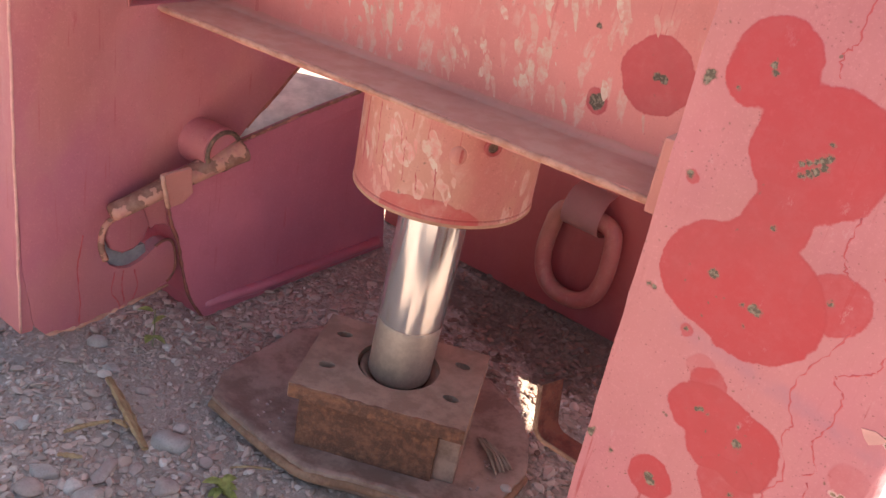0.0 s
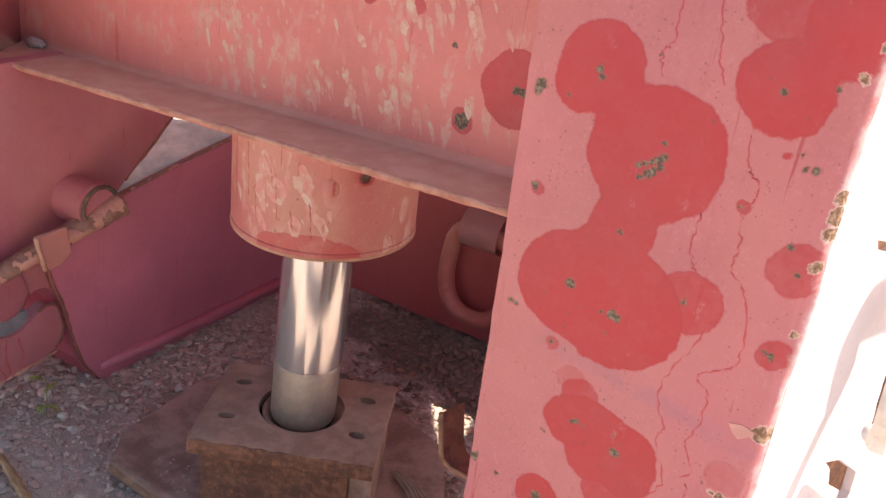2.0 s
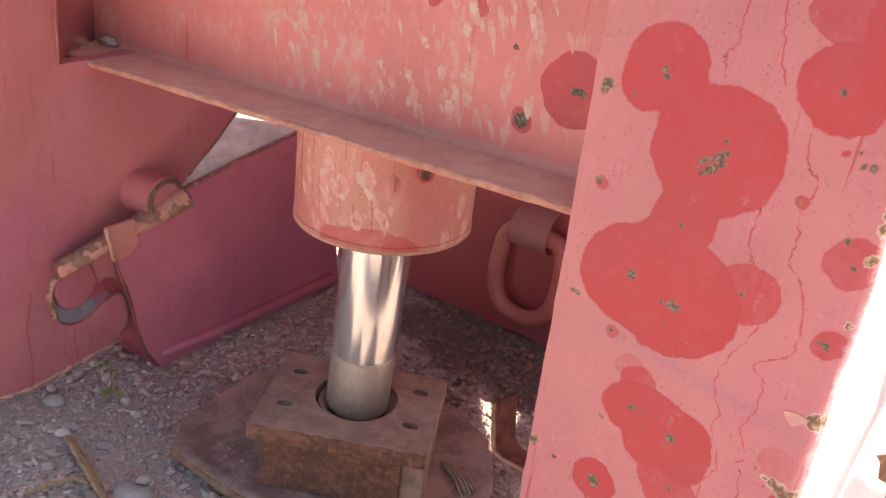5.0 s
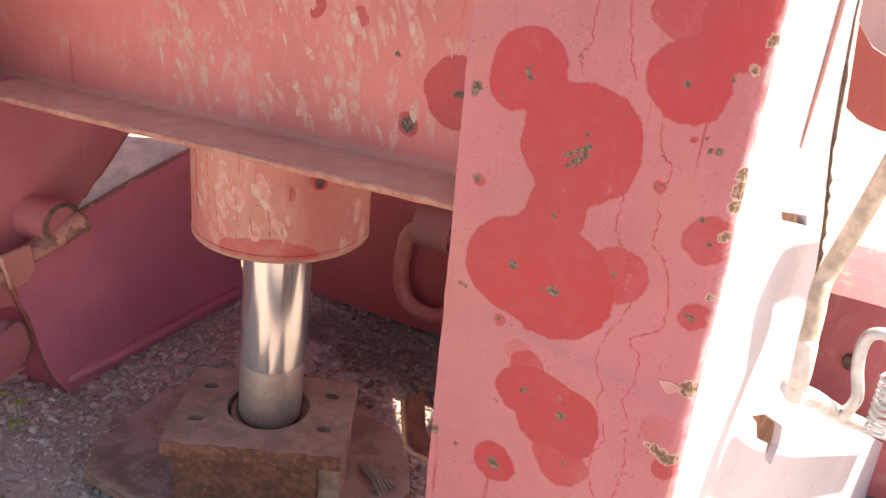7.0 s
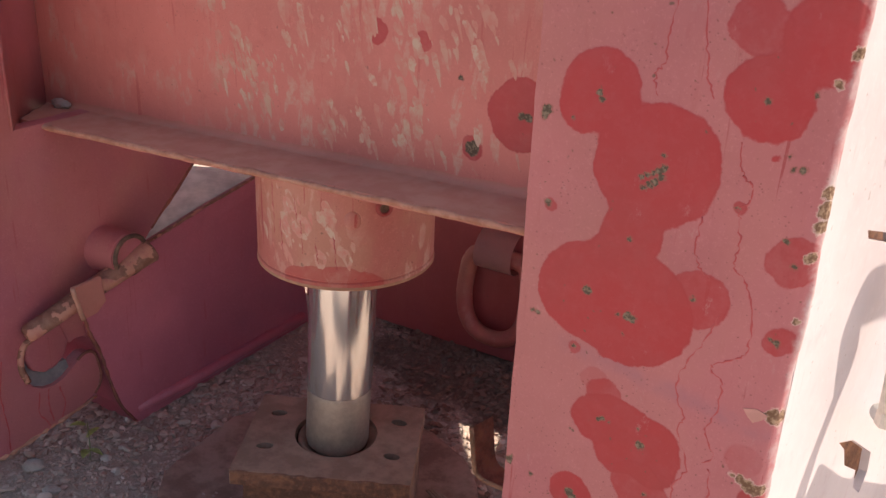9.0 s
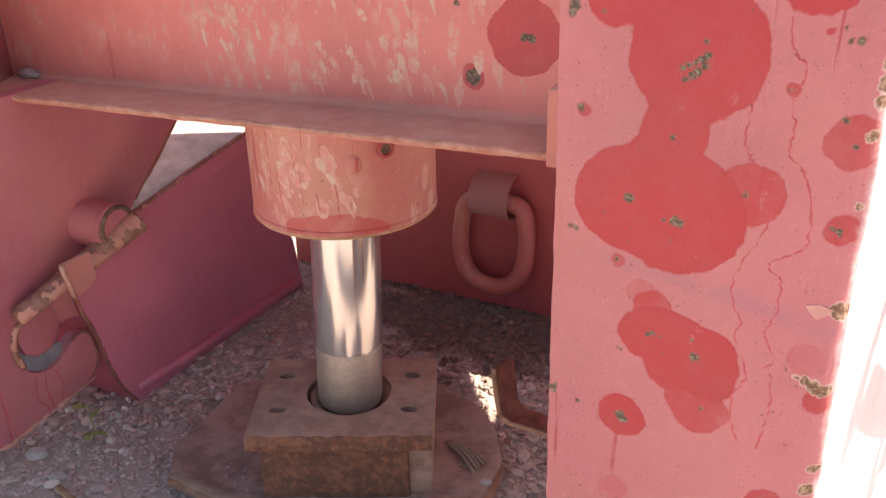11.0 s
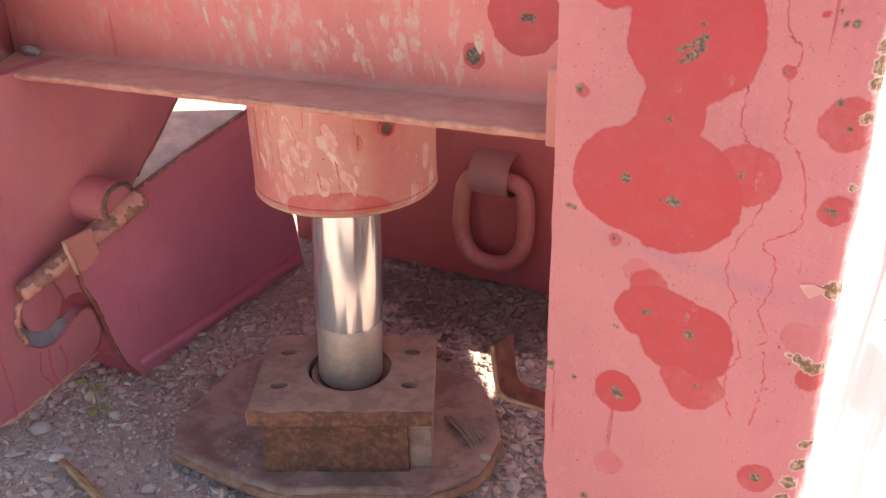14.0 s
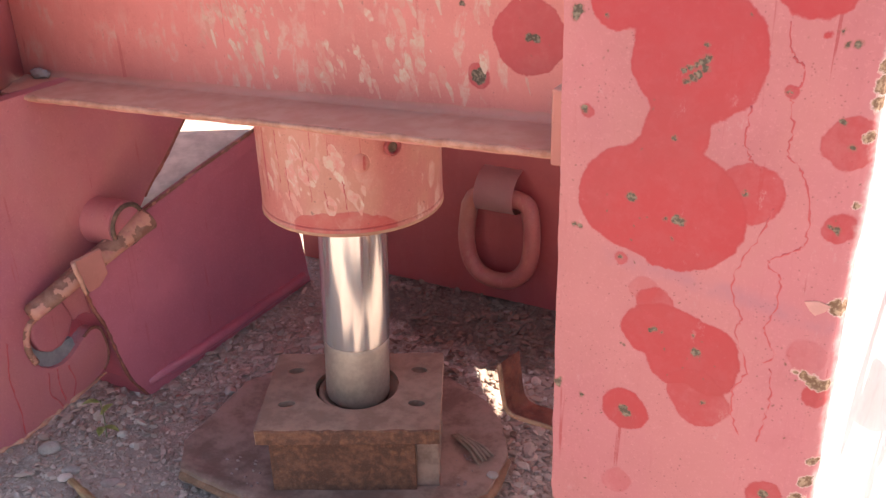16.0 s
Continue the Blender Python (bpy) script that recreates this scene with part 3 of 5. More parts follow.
def make_gravel():
    """Loose rounded pebbles strewn over the soil."""
    rng = np.random.default_rng(4)
    base = bmesh.new()
    bmesh.ops.create_icosphere(base, subdivisions=2, radius=1)
    v0 = np.array([v.co[:] for v in base.verts])
    f0 = np.array([[v.index for v in f.verts] for f in base.faces])
    base.free()
    low = bmesh.new()
    bmesh.ops.create_icosphere(low, subdivisions=1, radius=1)
    v1 = np.array([v.co[:] for v in low.verts])
    f1 = np.array([[v.index for v in f.verts] for f in low.faces])
    low.free()
    verts, faces, at = [], [], 0
    count = 30000
    for i in range(count):
        x, y = rng.uniform(-1.75, -0.22), rng.uniform(0.42, 1.85)
        size = 0.0030 + 0.0048 * rng.random() ** 1.6 + (0.006 * rng.random() if rng.random() < 0.12 else 0)
        fine = noise.noise(Vector((x * 2.6, y * 2.6, 7.0))) + (0.45 if x > -0.86 and y < 1.05 else 0.0) + (0.3 if y > 1.3 else 0.0)
        if fine > 0.2 and rng.random() < 0.8:
            size *= 0.62
        v, f = (v0, f0) if size > 0.0062 else (v1, f1)
        p = v.copy()
        for way in rng.normal(0, 1, (5, 3)):
            way = way / np.linalg.norm(way)
            p -= np.maximum(p @ way - rng.uniform(0.35, 0.75), 0)[:, None] * way
        p = p * size * np.array([1.05 + 0.5 * rng.random(), 0.8 + 0.3 * rng.random(), 0.42 + 0.3 * rng.random()])
        a, b = rng.uniform(0, 2 * np.pi), rng.normal(0, 0.3)
        p = p @ np.array([[1, 0, 0], [0, np.cos(b), -np.sin(b)], [0, np.sin(b), np.cos(b)]])
        p = p @ np.array([[np.cos(a), -np.sin(a), 0], [np.sin(a), np.cos(a), 0], [0, 0, 1]])
        verts.append(p + np.array([x, y, ground_height(x, y) + size * rng.uniform(0.12, 0.50)]))
        faces.append(f + at)
        at += len(v)
    me = bpy.data.meshes.new("gravel")
    me.from_pydata(np.concatenate(verts).tolist(), [], np.concatenate(faces).tolist())
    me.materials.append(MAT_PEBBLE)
    tagged(new("gravel", me), "small grey and reddish pebbles strewn on dry soil", "gravel", kind="stuff")


make_gravel()


def stone(x, y, a, b, h, turn, material, label, seed):
    bm = bmesh.new()
    bmesh.ops.create_icosphere(bm, subdivisions=3, radius=1)
    rng = random.Random(seed)
    for _ in range(7):
        way, cut = Vector((rng.gauss(0, 1), rng.gauss(0, 1), rng.gauss(0, 0.7))).normalized(), rng.uniform(0.62, 0.85)
        for v in bm.verts:
            v.co -= max(0, v.co.dot(way) - cut) * way * 0.85
    for v in bm.verts:
        k = 1 + 0.16 * noise.noise(v.co * 1.3 + Vector((seed, 0, 0))) + 0.05 * noise.noise(v.co * 4 + Vector((0, seed, 0)))
        v.co = Vector((v.co.x * a * k, v.co.y * b * k, v.co.z * h * k))
    bm.transform(pose(x, y, ground_height(x, y) + h * 0.45, 0, 0, turn))
    ob = part("stone", bm, material, smooth=True)
    return tagged(ob, label, "stone", "larger stones among the gravel")


STONES = {"g": (MAT_STONE, "smooth grey stone lying in gravel"), "w": (MAT_STONE_WARM, "reddish stone lying in gravel"), "p": (MAT_STONE_PALE, "pale pinkish stone lying in gravel")}
for k, (x, y, a, b, kind) in enumerate([
        (-0.991, 0.845, 0.0348, 0.030, "g"), (-0.904, 0.771, 0.0262, 0.021, "w"), (-0.998, 0.726, 0.0164, 0.040, "w"), (-0.954, 0.664, 0.0277, 0.028, "g"),
        (-1.034, 0.616, 0.022, 0.022, "w"), (-1.057, 0.653, 0.0284, 0.0179, "g"), (-0.999, 0.669, 0.017, 0.017, "p"), (-1.182, 0.691, 0.0156, 0.013, "g"),
        (-1.222, 0.889, 0.0192, 0.013, "g"), (-1.308, 0.917, 0.0208, 0.018, "g"), (-1.136, 0.899, 0.0192, 0.0115, "w"), (-1.008, 0.884, 0.0156, 0.0135, "p"),
        (-0.906, 0.815, 0.0092, 0.014, "w"), (-0.916, 0.861, 0.015, 0.016, "w"), (-1.041, 1.015, 0.0114, 0.020, "w"), (-1.084, 1.097, 0.0172, 0.022, "p"),
        (-1.129, 1.220, 0.013, 0.0145, "p"), (-0.972, 0.764, 0.0128, 0.0165, "w"), (-1.215, 1.009, 0.0114, 0.0095, "p"), (-1.170, 0.997, 0.0128, 0.0065, "p"), (-1.022, 0.971, 0.0114, 0.014, "w")]):
    stone(x, y, a, b, 0.5 * min(a, b) + 0.002, 33.6 + 8 * math.sin(k * 2.1), *STONES[kind], 1.0 + 1.37 * k)


def rust_flakes():
    """Thin scales of rust and bark lying on the dark soil behind the foot."""
    rng = random.Random(31)
    verts, faces = [], []
    for _ in range(190):
        x, y = rng.gauss(-0.80, 0.12), rng.gauss(1.50, 0.09)
        if not (-1.02 < x < -0.42 and 1.28 < y < 1.74) or (-0.735 < x < -0.57 and 1.32 < y < 1.56):
            continue
        a, b, turn = rng.uniform(0.004, 0.013), rng.uniform(0.003, 0.007), rng.uniform(0, 6.28)
        z = ground_height(x, y) + rng.uniform(0.005, 0.012)
        tip, roll = rng.uniform(-0.5, 0.5), rng.uniform(-0.5, 0.5)
        ring = []
        for k in range(6):
            t = math.pi * k / 3 + rng.uniform(-0.35, 0.35)
            u, v = a * math.cos(t), b * math.sin(t)
            ring.append((x + u * math.cos(turn) - v * math.sin(turn), y + u * math.sin(turn) + v * math.cos(turn), z + u * tip + v * roll))
        at = len(verts)
        verts += ring + [(p, q, r - 0.0012) for p, q, r in ring]
        faces += [list(range(at, at + 6)), list(range(at + 11, at + 5, -1))] + [[at + k, at + 6 + k, at + 6 + (k + 1) % 6, at + (k + 1) % 6] for k in range(6)]
    me = bpy.data.meshes.new("rust_flakes")
    me.from_pydata(verts, [], faces)
    me.materials.append(MAT_FLAKE)
    tagged(new("rust_flakes", me), "brown flakes of rust and bark on dark soil", "rust flakes", kind="stuff")


def splinter(points, width, thick, label):
    line = smooth_line(points, 6)
    n = len(line)
    rad = [width * (0.55 + 0.45 * math.sin(math.pi * min(1, (i + 1.2) / n * 0.95))) * (1 + 0.15 * math.sin(i * 1.9)) for i in range(n)]
    return tagged(part("wood_splinter", tube(line, rad, 8, squash=thick / width), MAT_WOOD), label, "wood splinter", "wood scraps on the gravel")


rust_flakes()
splinter([(-1.189, 0.860, 0.012), (-1.116, 0.836, 0.016), (-1.056, 0.816, 0.017), (-0.991, 0.795, 0.013)], 0.0105, 0.006, "long weathered brown wood splinter on gravel")
splinter([(-1.111, 0.722, 0.010), (-1.100, 0.761, 0.012), (-1.088, 0.794, 0.011)], 0.0045, 0.003, "thin pale wood splinter on gravel")
splinter([(-1.085, 0.797, 0.013), (-1.072, 0.803, 0.014), (-1.054, 0.806, 0.012)], 0.0055, 0.003, "short yellowish wood splinter on gravel")
splinter([(-1.067, 0.684, 0.012), (-1.052, 0.696, 0.013), (-1.037, 0.709, 0.012)], 0.0055, 0.003, "short yellowish wood splinter on gravel")
splinter([(-0.871, 0.874, 0.010), (-0.847, 0.900, 0.013), (-0.821, 0.922, 0.012)], 0.0022, 0.0018, "dry grass stalk lying on gravel")
splinter([(-0.775, 0.835, 0.011), (-0.740, 0.850, 0.013), (-0.700, 0.872, 0.011)], 0.0065, 0.003, "flat pale wood chip on gravel")


def weed(x, y, leaves, stem_height, label, seed):
    rng = random.Random(seed)
    w = thing("weed", (x, y, ground_height(x, y)), label, "weed", "weeds in the gravel")
    z0 = ground_height(x, y) - 0.004
    top = Vector((x + rng.uniform(-.008, .008), y + rng.uniform(-.008, .008), z0 + stem_height))
    part("stem", tube(smooth_line([(x, y, z0), ((x + top.x) / 2 + 0.003, (y + top.y) / 2, z0 + stem_height * 0.5), top], 5), 0.0011, 6), MAT_STEM, w, "thin pale stem", True)
    for k in range(leaves):
        a = 2 * math.pi * (k + rng.random() * 0.6) / leaves
        root = Vector((x, y, z0 + stem_height * (0.35 + 0.65 * (k % 3) / 2)))
        length, wide = rng.uniform(0.024, 0.040), rng.uniform(0.006, 0.010)
        out, cross = Vector((math.cos(a), math.sin(a), 0)), Vector((-math.sin(a), math.cos(a), 0))
        bm = bmesh.new()
        rows = []
        for i in range(7):
            t = i / 6
            mid = root + out * length * t + Vector((0, 0, 0.012 * t - 0.014 * t * t))
            half = wide * math.sin(math.pi * min(1, 0.08 + t * 0.92)) ** 0.8 * 0.9 + 0.0004
            rows.append([bm.verts.new(mid + cross * half * s + Vector((0, 0, abs(s) * half * 0.35))) for s in (-1, 0, 1)])
        for p, q in zip(rows, rows[1:]):
            bm.faces.new((p[0], p[1], q[1], q[0])), bm.faces.new((p[1], p[2], q[2], q[1]))
        bmesh.ops.solidify(bm, geom=bm.faces[:], thickness=0.0004)
        part("leaf", bm, MAT_LEAF, w, "", True)
    return w


weed(-0.842, 0.834, 9, 0.026, "small light green weed growing in gravel", 3)
weed(-1.240, 0.990, 4, 0.085, "spindly green weed in front of the steel box", 8)

# ---- outrigger beam ----
SLOPE = math.degrees(math.atan(0.036 / 0.93))
BEAM_TURN = Matrix.Translation((-0.35, 1.11, 0.696)) @ Matrix.Rotation(-radians(SLOPE), 4, "Y") @ Matrix.Translation((0.35, -1.11, -0.687))


def make_beam():
    b = thing("outrigger_beam", (-0.75, 1.12, 0.67), "pink painted steel outrigger beam with a dusty bottom flange", "crane beam")
    bm = block(-1.42, -0.337, 1.110, 1.125, 0.676, 1.34, 0.001, BEAM_TURN)
    part("web", bm, MAT_WEB, b, "spattered pink web with pale flecks")
    # Plate above the view, added to keep sun off the side frame.
    part("web_shade", block(-1.42, -0.82, 1.1105, 1.1245, 1.32, 1.52, 0.001), MAT_WEB, b, "unseen plate above the web, added to keep sun off")
    edge = [(-1.400, 1.1095), (-1.336, 1.004), (-0.336, 1.004), (-0.336, 1.1095)]
    flange = auto_smooth(part("flange", sheet(ragged(edge, 0.018, 0.0016, 5), "z", 0.687, 0.012, 0.0015, (), BEAM_TURN), MAT_FLANGE, b, "dusty bottom flange with chipped edge"))
    rim = [Vector((-1.332 + 0.0195 * i, 1.0035, 0.6820)) for i in range(52)]
    rim = [BEAM_TURN @ (p + Vector((0, random.uniform(-0.001, 0.0005), random.uniform(-0.001, 0.001)))) for p in rim]
    part("flange_edge", tube(rim, [0.0050 + random.uniform(-0.0016, 0.0008) for _ in rim], 8), MAT_EDGE, flange, "rusty worn flange edge", True)
    part("end_plate", block(-0.352, -0.336, 0.985, 1.108, 0.684, 0.776, 0.003), MAT_FLANGE, b, "small upright end plate")
    lump = bmesh.new()
    bmesh.ops.create_icosphere(lump, subdivisions=3, radius=1)
    for v in lump.verts:
        v.co *= 1 + 0.45 * noise.noise(v.co * 2.6) + 0.22 * noise.noise(v.co * 7)
    lump.transform(Matrix.Translation((-1.343, 1.096, 0.664)) @ Matrix.Diagonal((0.021, 0.010, 0.009, 1)))
    part("weld_lump", lump, MAT_STONE_WARM, b, "dusty weld lump in the corner", True)
    bm = bmesh.new()
    rows = []
    for i in range(65):
        x, r = -1.364 + 0.016 * i, 0.010 + random.uniform(-0.001, 0.003)
        rows.append([bm.verts.new(BEAM_TURN @ Vector((x, 1.1096 - r + r * math.sin(t), 0.6868 + r - r * math.cos(t)))) for t in (math.pi / 2 * k / 6 for k in range(7))])
    for p, q in zip(rows, rows[1:]):
        for k in range(6):
            bm.faces.new((p[k], p[k + 1], q[k + 1], q[k]))
    part("fillet_weld", bm, MAT_FILLET, b, "dusty weld fillet along the flange", True)


make_beam()


def fleck_mesh(spots, place):
    """Thin splashes of pale paint, each a teardrop with a run below it. place turns (u, v) into a point."""
    rng = random.Random(21)
    verts, faces = [], []
    for i, (u, v, size, tail) in enumerate(spots):
        n = 22
        ring = []
        ph = rng.uniform(0, 6.28)
        for k in range(n):
            a = 2 * math.pi * k / n
            r = size * (1 + 0.22 * math.sin(2 * a + ph) + 0.09 * math.sin(5 * a + 2 * ph) + rng.uniform(-0.05, 0.05))
            du, dv = 0.62 * r * math.cos(a), 1.05 * r * math.sin(a)
            if dv < 0:
                dv *= 1 + tail * (1 - abs(math.cos(a))) ** 2
            ring.append((u + du - 0.30 * dv, v + dv))
        at = len(verts)
        verts += [place(*p, 0.0000004 * i) for p in ring]
        faces.append(list(range(at, at + n)))
    return verts, faces


def flecks(name, spots, place, parent, label):
    verts, faces = fleck_mesh(spots, place)
    me = bpy.data.meshes.new(name)
    me.from_pydata(verts, [], faces)
    me.materials.append(MAT_FLECK)
    ob = new(name, me)
    ob.parent = parent
    ob.location = -parent.location
    return tagged(ob, label, kind="stuff")


def web_flecks():
    """Splashes thrown up against the web: thick in the middle, thin towards the ends, each with a run below it."""
    rng = random.Random(5)
    spots = []
    while len(spots) < 290:
        u, v = rng.triangular(-1.02, -0.42, -0.62), rng.triangular(0.705, 1.0, 0.80)
        if noise.noise(Vector((u * 13, v * 8, 2.0))) < rng.uniform(-0.35, 0.25):
            continue
        if math.hypot(u + 0.434, v - 0.801) < 0.058:
            continue
        size = rng.choice((0.0040, 0.006, 0.0080, 0.010, 0.0125))
        spots.append((u, v, size * rng.uniform(0.8, 1.15), rng.choice((0.0, 0.3, 0.8, 1.8, 3.2))))
        if rng.random() < 0.45:
            for k in range(rng.randint(1, 4)):
                spots.append((u + rng.uniform(-0.014, 0.014), v + rng.uniform(-0.030, 0.022), size * rng.uniform(0.35, 0.8), rng.choice((0.0, 0.5, 2.0))))
    for u, v, size, tail in ((-0.452, 0.862, 0.0085, 0.6), (-0.540, 0.890, 0.0075, 1.2), (-0.536, 0.872, 0.0045, 1.5), (-0.700, 0.893, 0.0075, 2.0), (-0.672, 0.812, 0.0090, 0.2), (-0.436, 0.744, 0.0045, 2.6)):
        spots.append((u, v, size, tail))
    beam = bpy.data.objects["outrigger_beam"]
    flecks("paint_splash", spots, lambda u, v, up: (u, 1.1099 - up, v), beam, "pale cream flecks of splashed paint")


web_flecks()

# ---- hydraulic jack and its foot ----
JX, JY = -0.742, 1.144
LEAN = Matrix.Translation((JX, JY, 0.60)) @ Matrix.Rotation(radians(2.7), 4, Vector((0.14, 0.99, 0))) @ Matrix.Translation((-JX, -JY, -0.60))


def make_jack():
    j = thing("outrigger_jack", (JX, JY, 0.5), "hydraulic outrigger jack with scuffed pink sleeve and chromed rod", "hydraulic jack")
    prof = [(0.070, 0.512), (0.136, 0.512), (0.1395, 0.5145), (0.1402, 0.517), (0.1402, 0.5235), (0.1384, 0.5250), (0.1384, 0.5262), (0.1395, 0.5275), (0.1395, 0.535), (0.1395, 0.655), (0.1395, 0.672), (0.070, 0.672)]
    auto_smooth(part("sleeve", lathe(prof, JX, JY, 96), MAT_SLEEVE, j, "scuffed pink outer sleeve"), 30)
    ring = [(JX + 0.1368 * math.cos(a), JY + 0.1368 * math.sin(a), 0.5165) for a in (2 * math.pi * k / 96 for k in range(96))]
    part("lower_rim", tube(ring, 0.0042, 10, True), MAT_RIM, j, "rusty lower rim", True)
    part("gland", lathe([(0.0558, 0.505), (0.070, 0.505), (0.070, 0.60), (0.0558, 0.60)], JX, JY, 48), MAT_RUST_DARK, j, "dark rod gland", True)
    rod = [(0.001, 0.118), (0.043, 0.118), (0.043, 0.146), (0.050, 0.1475), (0.0535, 0.151), (0.0548, 0.157), (0.0548, 0.2605), (0.0540, 0.2612), (0.0540, 0.2630), (0.0556, 0.2640), (0.0556, 0.64), (0.001, 0.64)]
    bm = lathe(rod, JX, JY, 128)
    bm.transform(LEAN)
    auto_smooth(part("rod", bm, MAT_CHROME, j, "shiny chromed piston rod"), 30)
    a = radians(-31)
    turn = Matrix.Translation((JX + 0.1395 * math.cos(a), JY + 0.1395 * math.sin(a), 0.641)) @ Matrix.Rotation(a, 4, "Z") @ Matrix.Rotation(radians(90), 4, "Y")
    boss = lathe([(0.0075, -0.01), (0.0130, -0.01), (0.0130, 0.004), (0.0110, 0.0062), (0.0088, 0.0055), (0.0075, 0.0035)], 0, 0, 24)
    boss.transform(turn)
    port = part("port", boss, MAT_BACK, j, "dark red threaded port", True)
    # Solid dark disc gives the port hole its inner shade.
    plug = disc_solid(0, 0, -0.001, 0.0078, 0.006, "z", 20)
    plug.transform(turn)
    part("port_hole_disc", plug, MAT_RUST_DARK, port, "dark disc standing for the shade in the port")
    knob = bmesh.new()
    bmesh.ops.create_icosphere(knob, subdivisions=3, radius=1)
    a = radians(-50)
    knob.transform(Matrix.Translation((JX + 0.1345 * math.cos(a), JY + 0.1345 * math.sin(a), 0.624)) @ Matrix.Rotation(a, 4, "Z") @ Matrix.Diagonal((0.0085, 0.015, 0.018, 1)))
    part("lug", knob, MAT_SLEEVE, j, "small welded lug", True)
    rng = random.Random(9)
    for angle, top, low in ((-139, 0.668, 0.632), (-104, 0.664, 0.585), (-97, 0.612, 0.560), (-86, 0.655, 0.618), (-82, 0.632, 0.566), (-61, 0.600, 0.548), (-118, 0.640, 0.556), (-72, 0.585, 0.552)):
        line = []
        for k in range(15):
            a, z = radians(angle + rng.uniform(-0.45, 0.45) + 0.12 * k), top + (low - top) * k / 14
            line.append((JX + 0.1390 * math.cos(a), JY + 0.1390 * math.sin(a), z))
        part("paint_crack", tube(line, [rng.choice((0.0006, 0.0008, 0.0011)) for _ in line], 6), MAT_CRACK, j, "thin dark red crack in the paint", True)
    spots = [(rng.triangular(-150, -35, -95), rng.triangular(0.545, 0.655, 0.62), 0.003 + 0.011 * rng.random() ** 2, rng.choice((0.0, 0.2, 0.8, 1.6))) for _ in range(54)]
    spots = [(math.radians(u) * 0.14, v, r, t) for u, v, r, t in spots if v + r < 0.66 and v - 2 * r > 0.53]
    flecks("paint_splash", spots, lambda u, v, up: (JX + (0.1396 + up) * math.cos(u / 0.14), JY + (0.1396 + up) * math.sin(u / 0.14), v), j, "pale scuffs and flecks of paint")


make_jack()

FOOT_YAW = 26.5
FOOT = pose(-0.758, 1.127, 0.0, 0, 0, FOOT_YAW)
SOCKET = LEAN @ Vector((JX, JY, 0.14))


def round_hole(cx, cy, r, n):
    return [(cx + r * math.cos(2 * math.pi * k / n), cy + r * math.sin(2 * math.pi * k / n)) for k in range(n)]


def slot_hole(cx, cy, a, b, turn, n=12):
    return [(cx + a * math.cos(t) * math.cos(turn) - b * math.sin(t) * math.sin(turn), cy + a * math.cos(t) * math.sin(turn) + b * math.sin(t) * math.cos(turn)) for t in (2 * math.pi * k / n for k in range(n))]


